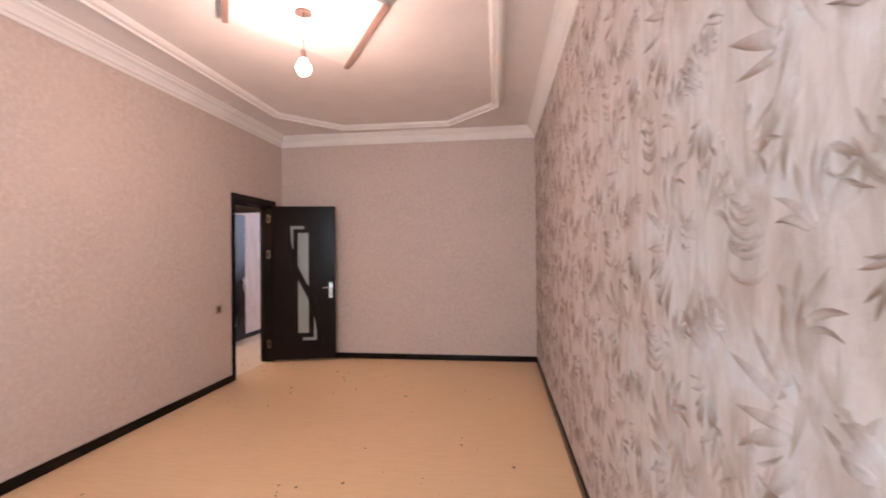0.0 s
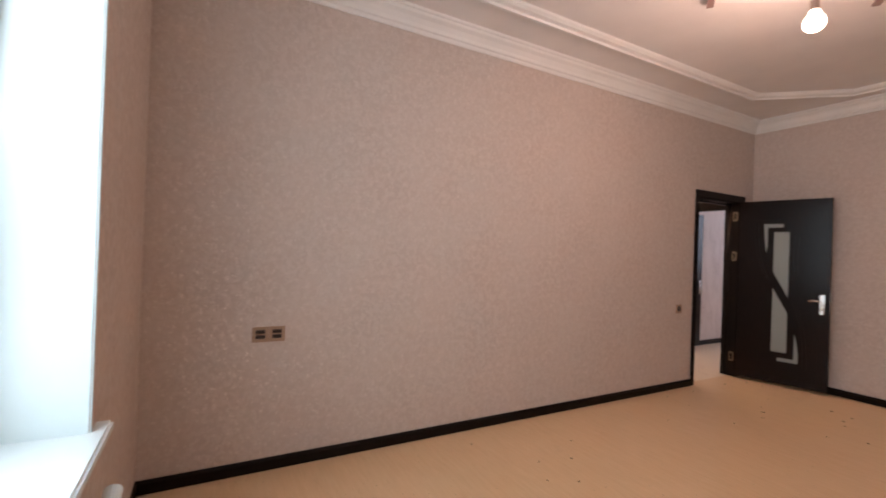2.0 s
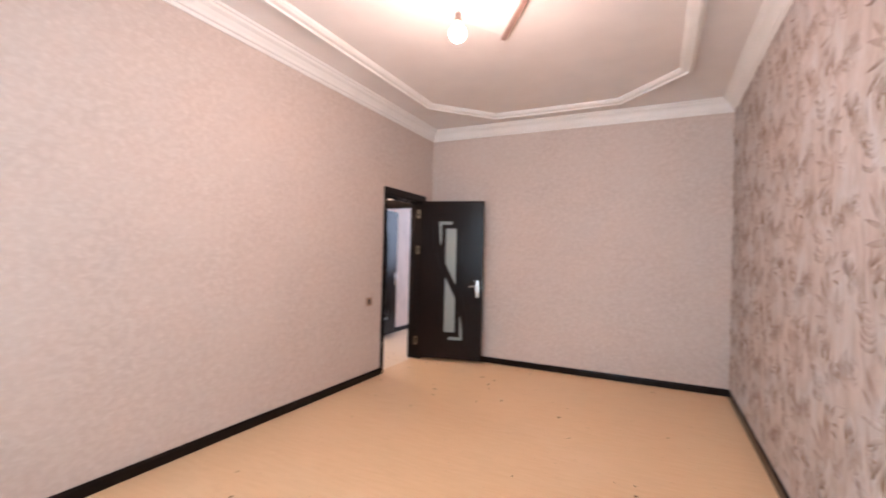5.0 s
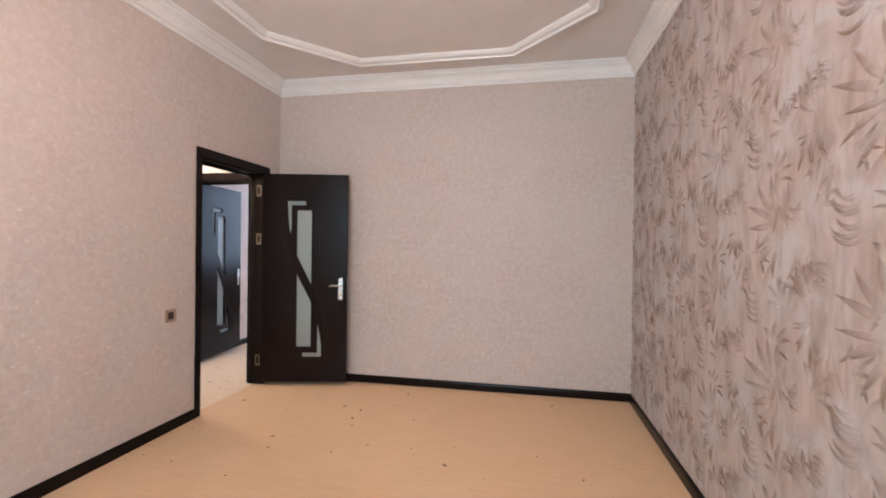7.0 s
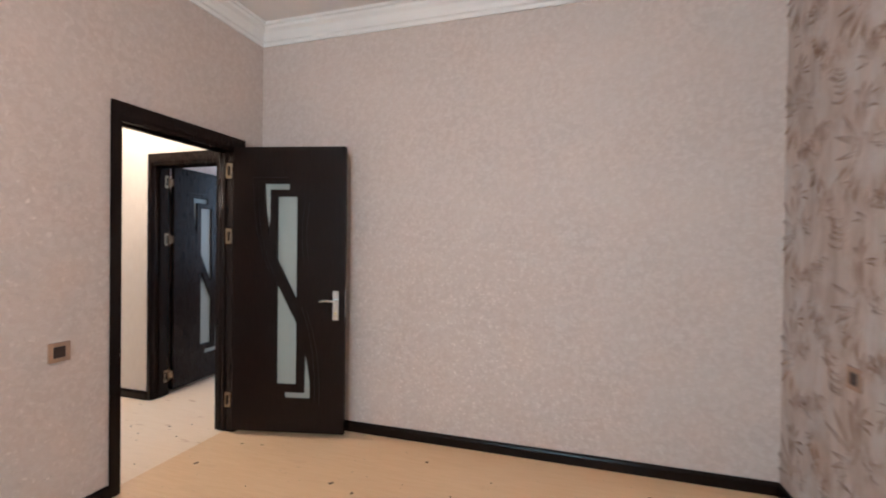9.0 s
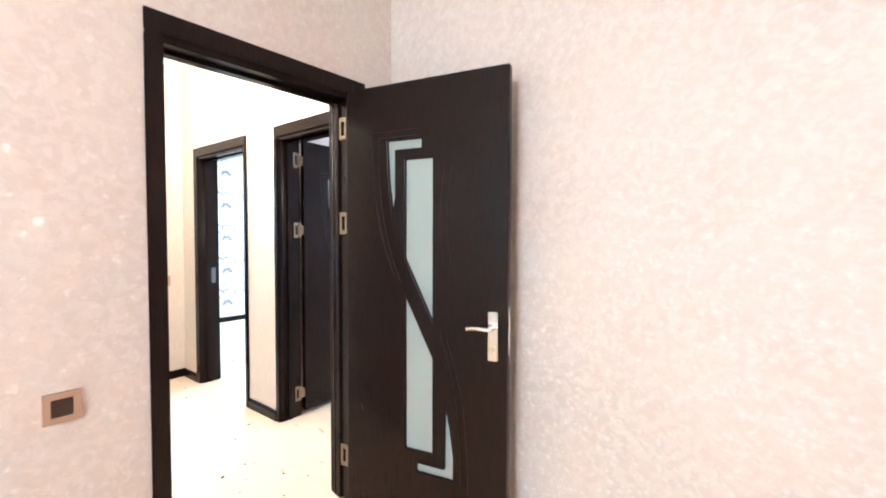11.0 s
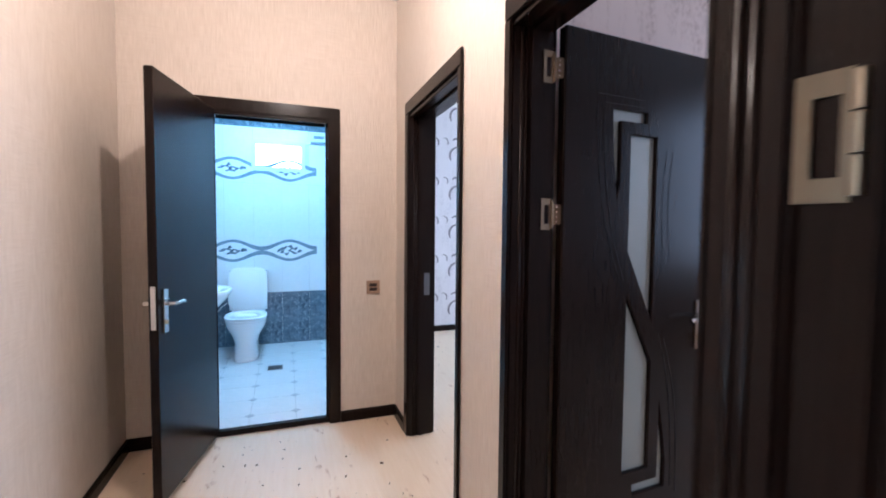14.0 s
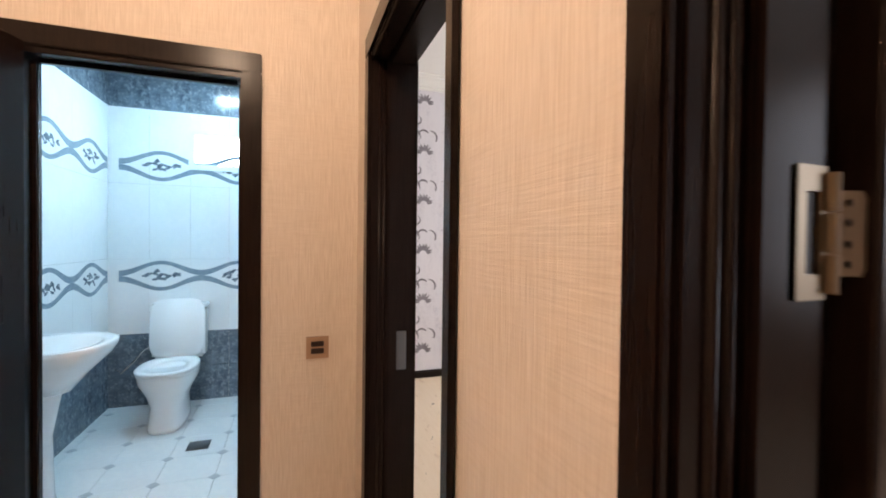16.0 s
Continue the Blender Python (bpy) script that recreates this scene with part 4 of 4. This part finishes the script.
# ---- crumbs on the floors ----
def crumbs(name, n, x0, y0, x1, y1, seed, label):
    r = random.Random(seed)
    b = bmesh.new()
    for _ in range(n):
        s = r.choice((0.003, 0.004, 0.005, 0.006, 0.009))
        m = pose(r.uniform(x0, x1), r.uniform(y0, y1), FZ + 0.0015, 0, 0, r.uniform(0, 360)) @ Matrix.Diagonal((s * r.uniform(0.8, 2.4), s, 0.003, 1))
        bmesh.ops.create_icosphere(b, subdivisions=1, radius=1, matrix=m)
    tagged(part(name, b, M_CRUMB), label, "debris", kind="stuff")


crumbs("floor_crumbs", 70, 0.1, -5.0, 3.3, -0.15, 1, "small brown crumbs and chips on the floor")
crumbs("hall_crumbs", 75, -2.75, -1.5, -0.2, -0.05, 2, "small brown chips on the hall floor")
crumbs("room_crumbs", 60, -5.0, 0.2, -1.5, 2.6, 3, "small brown chips on the floor")

# ---- bathroom tiles ----
bww, bws = bpy.data.objects["bath_wall_west"], bpy.data.objects["bath_wall_south"]
bfl = bpy.data.objects["bath_floor"]


def tile_mesh(name, w, h, material):
    """A tile in local xz with softened edges, 8 mm proud towards -y."""
    bm = bmesh.new()
    g, c = (0.0003, 0.0005) if material is M_TILE else (0.0010, 0.0012)
    a = [bm.verts.new((x, 0, z)) for x, z in ((g, g), (w - g, g), (w - g, h - g), (g, h - g))]
    b_ = [bm.verts.new((x, -0.010, z)) for x, z in ((g, g), (w - g, g), (w - g, h - g), (g, h - g))]
    f = [bm.verts.new((x, -0.012, z)) for x, z in ((g + c, g + c), (w - g - c, g + c), (w - g - c, h - g - c), (g + c, h - g - c))]
    for p, q in ((a, b_), (b_, f)):
        for i in range(4):
            bm.faces.new((p[i], p[(i + 1) % 4], q[(i + 1) % 4], q[i]))
    bm.faces.new(f)
    return mesh_of(name, bm, material)


ROWS_T = [(0.0, 0.29, M_MARBLE), (0.29, 0.29, M_MARBLE), (0.58, 0.60, M_TILE), (1.18, 0.60, M_TILE), (1.78, 0.60, M_TILE), (2.38, 0.37, M_MARBLE)]
meshes = {}
for z, h, mm in ROWS_T:
    meshes[(z, "w")] = tile_mesh("tile", 0.2895, h, mm)


def tile_at(parent, key, m):
    ob = new("tile", meshes[key])
    ob.parent = parent
    ob.matrix_local = m
    return ob


# the small window's sill line splits the wall tiles round it
for i in range(6):
    u0 = -1.642 + i * 0.2895
    for z, h, mm in ROWS_T:
        if z == 1.78 and u0 + 0.2895 > -1.04 and u0 < -0.56:
            for k, (za, zb) in enumerate(((1.78, 1.93), (2.23, 2.38))):
                key = ("cut", k)
                if key not in meshes:
                    meshes[key] = tile_mesh("tile", 0.2895, zb - za, mm)
                tile_at(bww, key, pose(-4.962, u0, za, 0, 0, 90))
        else:
            tile_at(bww, (z, "w"), pose(-4.962, u0, z, 0, 0, 90))
for i in range(7):
    for z, h, mm in ROWS_T:
        tile_at(bws, (z, "w"), pose(-2.915 - i * 0.2895, -1.642, z, 0, 0, 180))


def wave_border(parent, zc, n, to3d):
    """A raised band of two woven ribbons that open into eyes filled with pebbles."""
    pitch, A = 0.579, 0.085

    def ribbon(sign, w):
        bm = bmesh.new()
        rows = []
        N = 24 * n
        for i in range(N + 1):
            u = i / N * pitch * n
            s = 0.5 - 0.5 * math.cos(2 * math.pi * u / pitch)
            z = sign * (0.022 + A * s)
            v = w * (1.25 - 0.45 * s)
            rows.append([bm.verts.new(to3d(u, zc + z + o, hh)) for o, hh in ((-v / 2, 0.0125), (-v / 2, 0.0145), (v / 2, 0.0145), (v / 2, 0.0125))])
        for a, b_ in zip(rows, rows[1:]):
            for k in range(3):
                bm.faces.new((a[k], a[k + 1], b_[k + 1], b_[k]))
        return bm

    for s in (1, -1):
        part("border_ribbon", ribbon(s, 0.036), M_BORDER, parent)
    r = random.Random(n)
    for i in range(n):
        b = bmesh.new()
        for k in range(22):
            u = (i + 0.5) * pitch + r.uniform(-0.12, 0.12)
            lim = 0.055 * (1 - abs(u - (i + 0.5) * pitch) / 0.15)
            z = zc + r.uniform(-lim, lim)
            a = r.uniform(-0.5, 0.9)
            vs = [b.verts.new(to3d(u + math.cos(a) * 0.024 * math.cos(t) - math.sin(a) * 0.0095 * math.sin(t), z + math.sin(a) * 0.024 * math.cos(t) + math.cos(a) * 0.0095 * math.sin(t), 0.0135 + 0.0001 * k)) for t in [j * math.pi / 4 for j in range(8)]]
            b.faces.new(vs)
        part("border_pebbles", b, M_MARBLE, parent)


for zc in (1.045, 1.93):
    wave_border(bww, zc, 2, lambda u, z, h: (-4.962 + h, -1.56 + u, z))
    wave_border(bws, zc, 3, lambda u, z, h: (-4.93 + u, -1.642 + h, z))

# floor tiles with small dark diamonds at every crossing
T = 0.30
fm = tile_mesh("floor_tile", T, T, M_FTILE)
b = bmesh.new()
vs = [b.verts.new((x, y, 0.0)) for x, y in ((0.034, 0), (0, 0.034), (-0.034, 0), (0, -0.034))]
vt = [b.verts.new((v.co.x * 0.95, v.co.y * 0.95, 0.0018)) for v in vs]
for i in range(4):
    b.faces.new((vs[i], vs[(i + 1) % 4], vt[(i + 1) % 4], vt[i]))
b.faces.new(vt)
dm = mesh_of("tile_inset", b, M_INSET)
cut_w = tile_mesh("floor_tile", 0.148, T, M_FTILE)
for i in range(8):
    for j in range(6):
        x, y = -5.10 + i * T, -1.875 + j * T
        ob = new("floor_tile", fm if i < 7 else cut_w)
        ob.parent = bfl
        ob.matrix_local = Matrix.Translation((x, y, -0.0095)) @ pose(0, 0, 0, -90, 0, 0) @ Matrix.Translation((0, 0, -T))
        if 0 < i and 0 < j:
            ob = new("tile_inset", dm)
            ob.parent = bfl
            ob.matrix_local = pose(x, y, 0.0026)
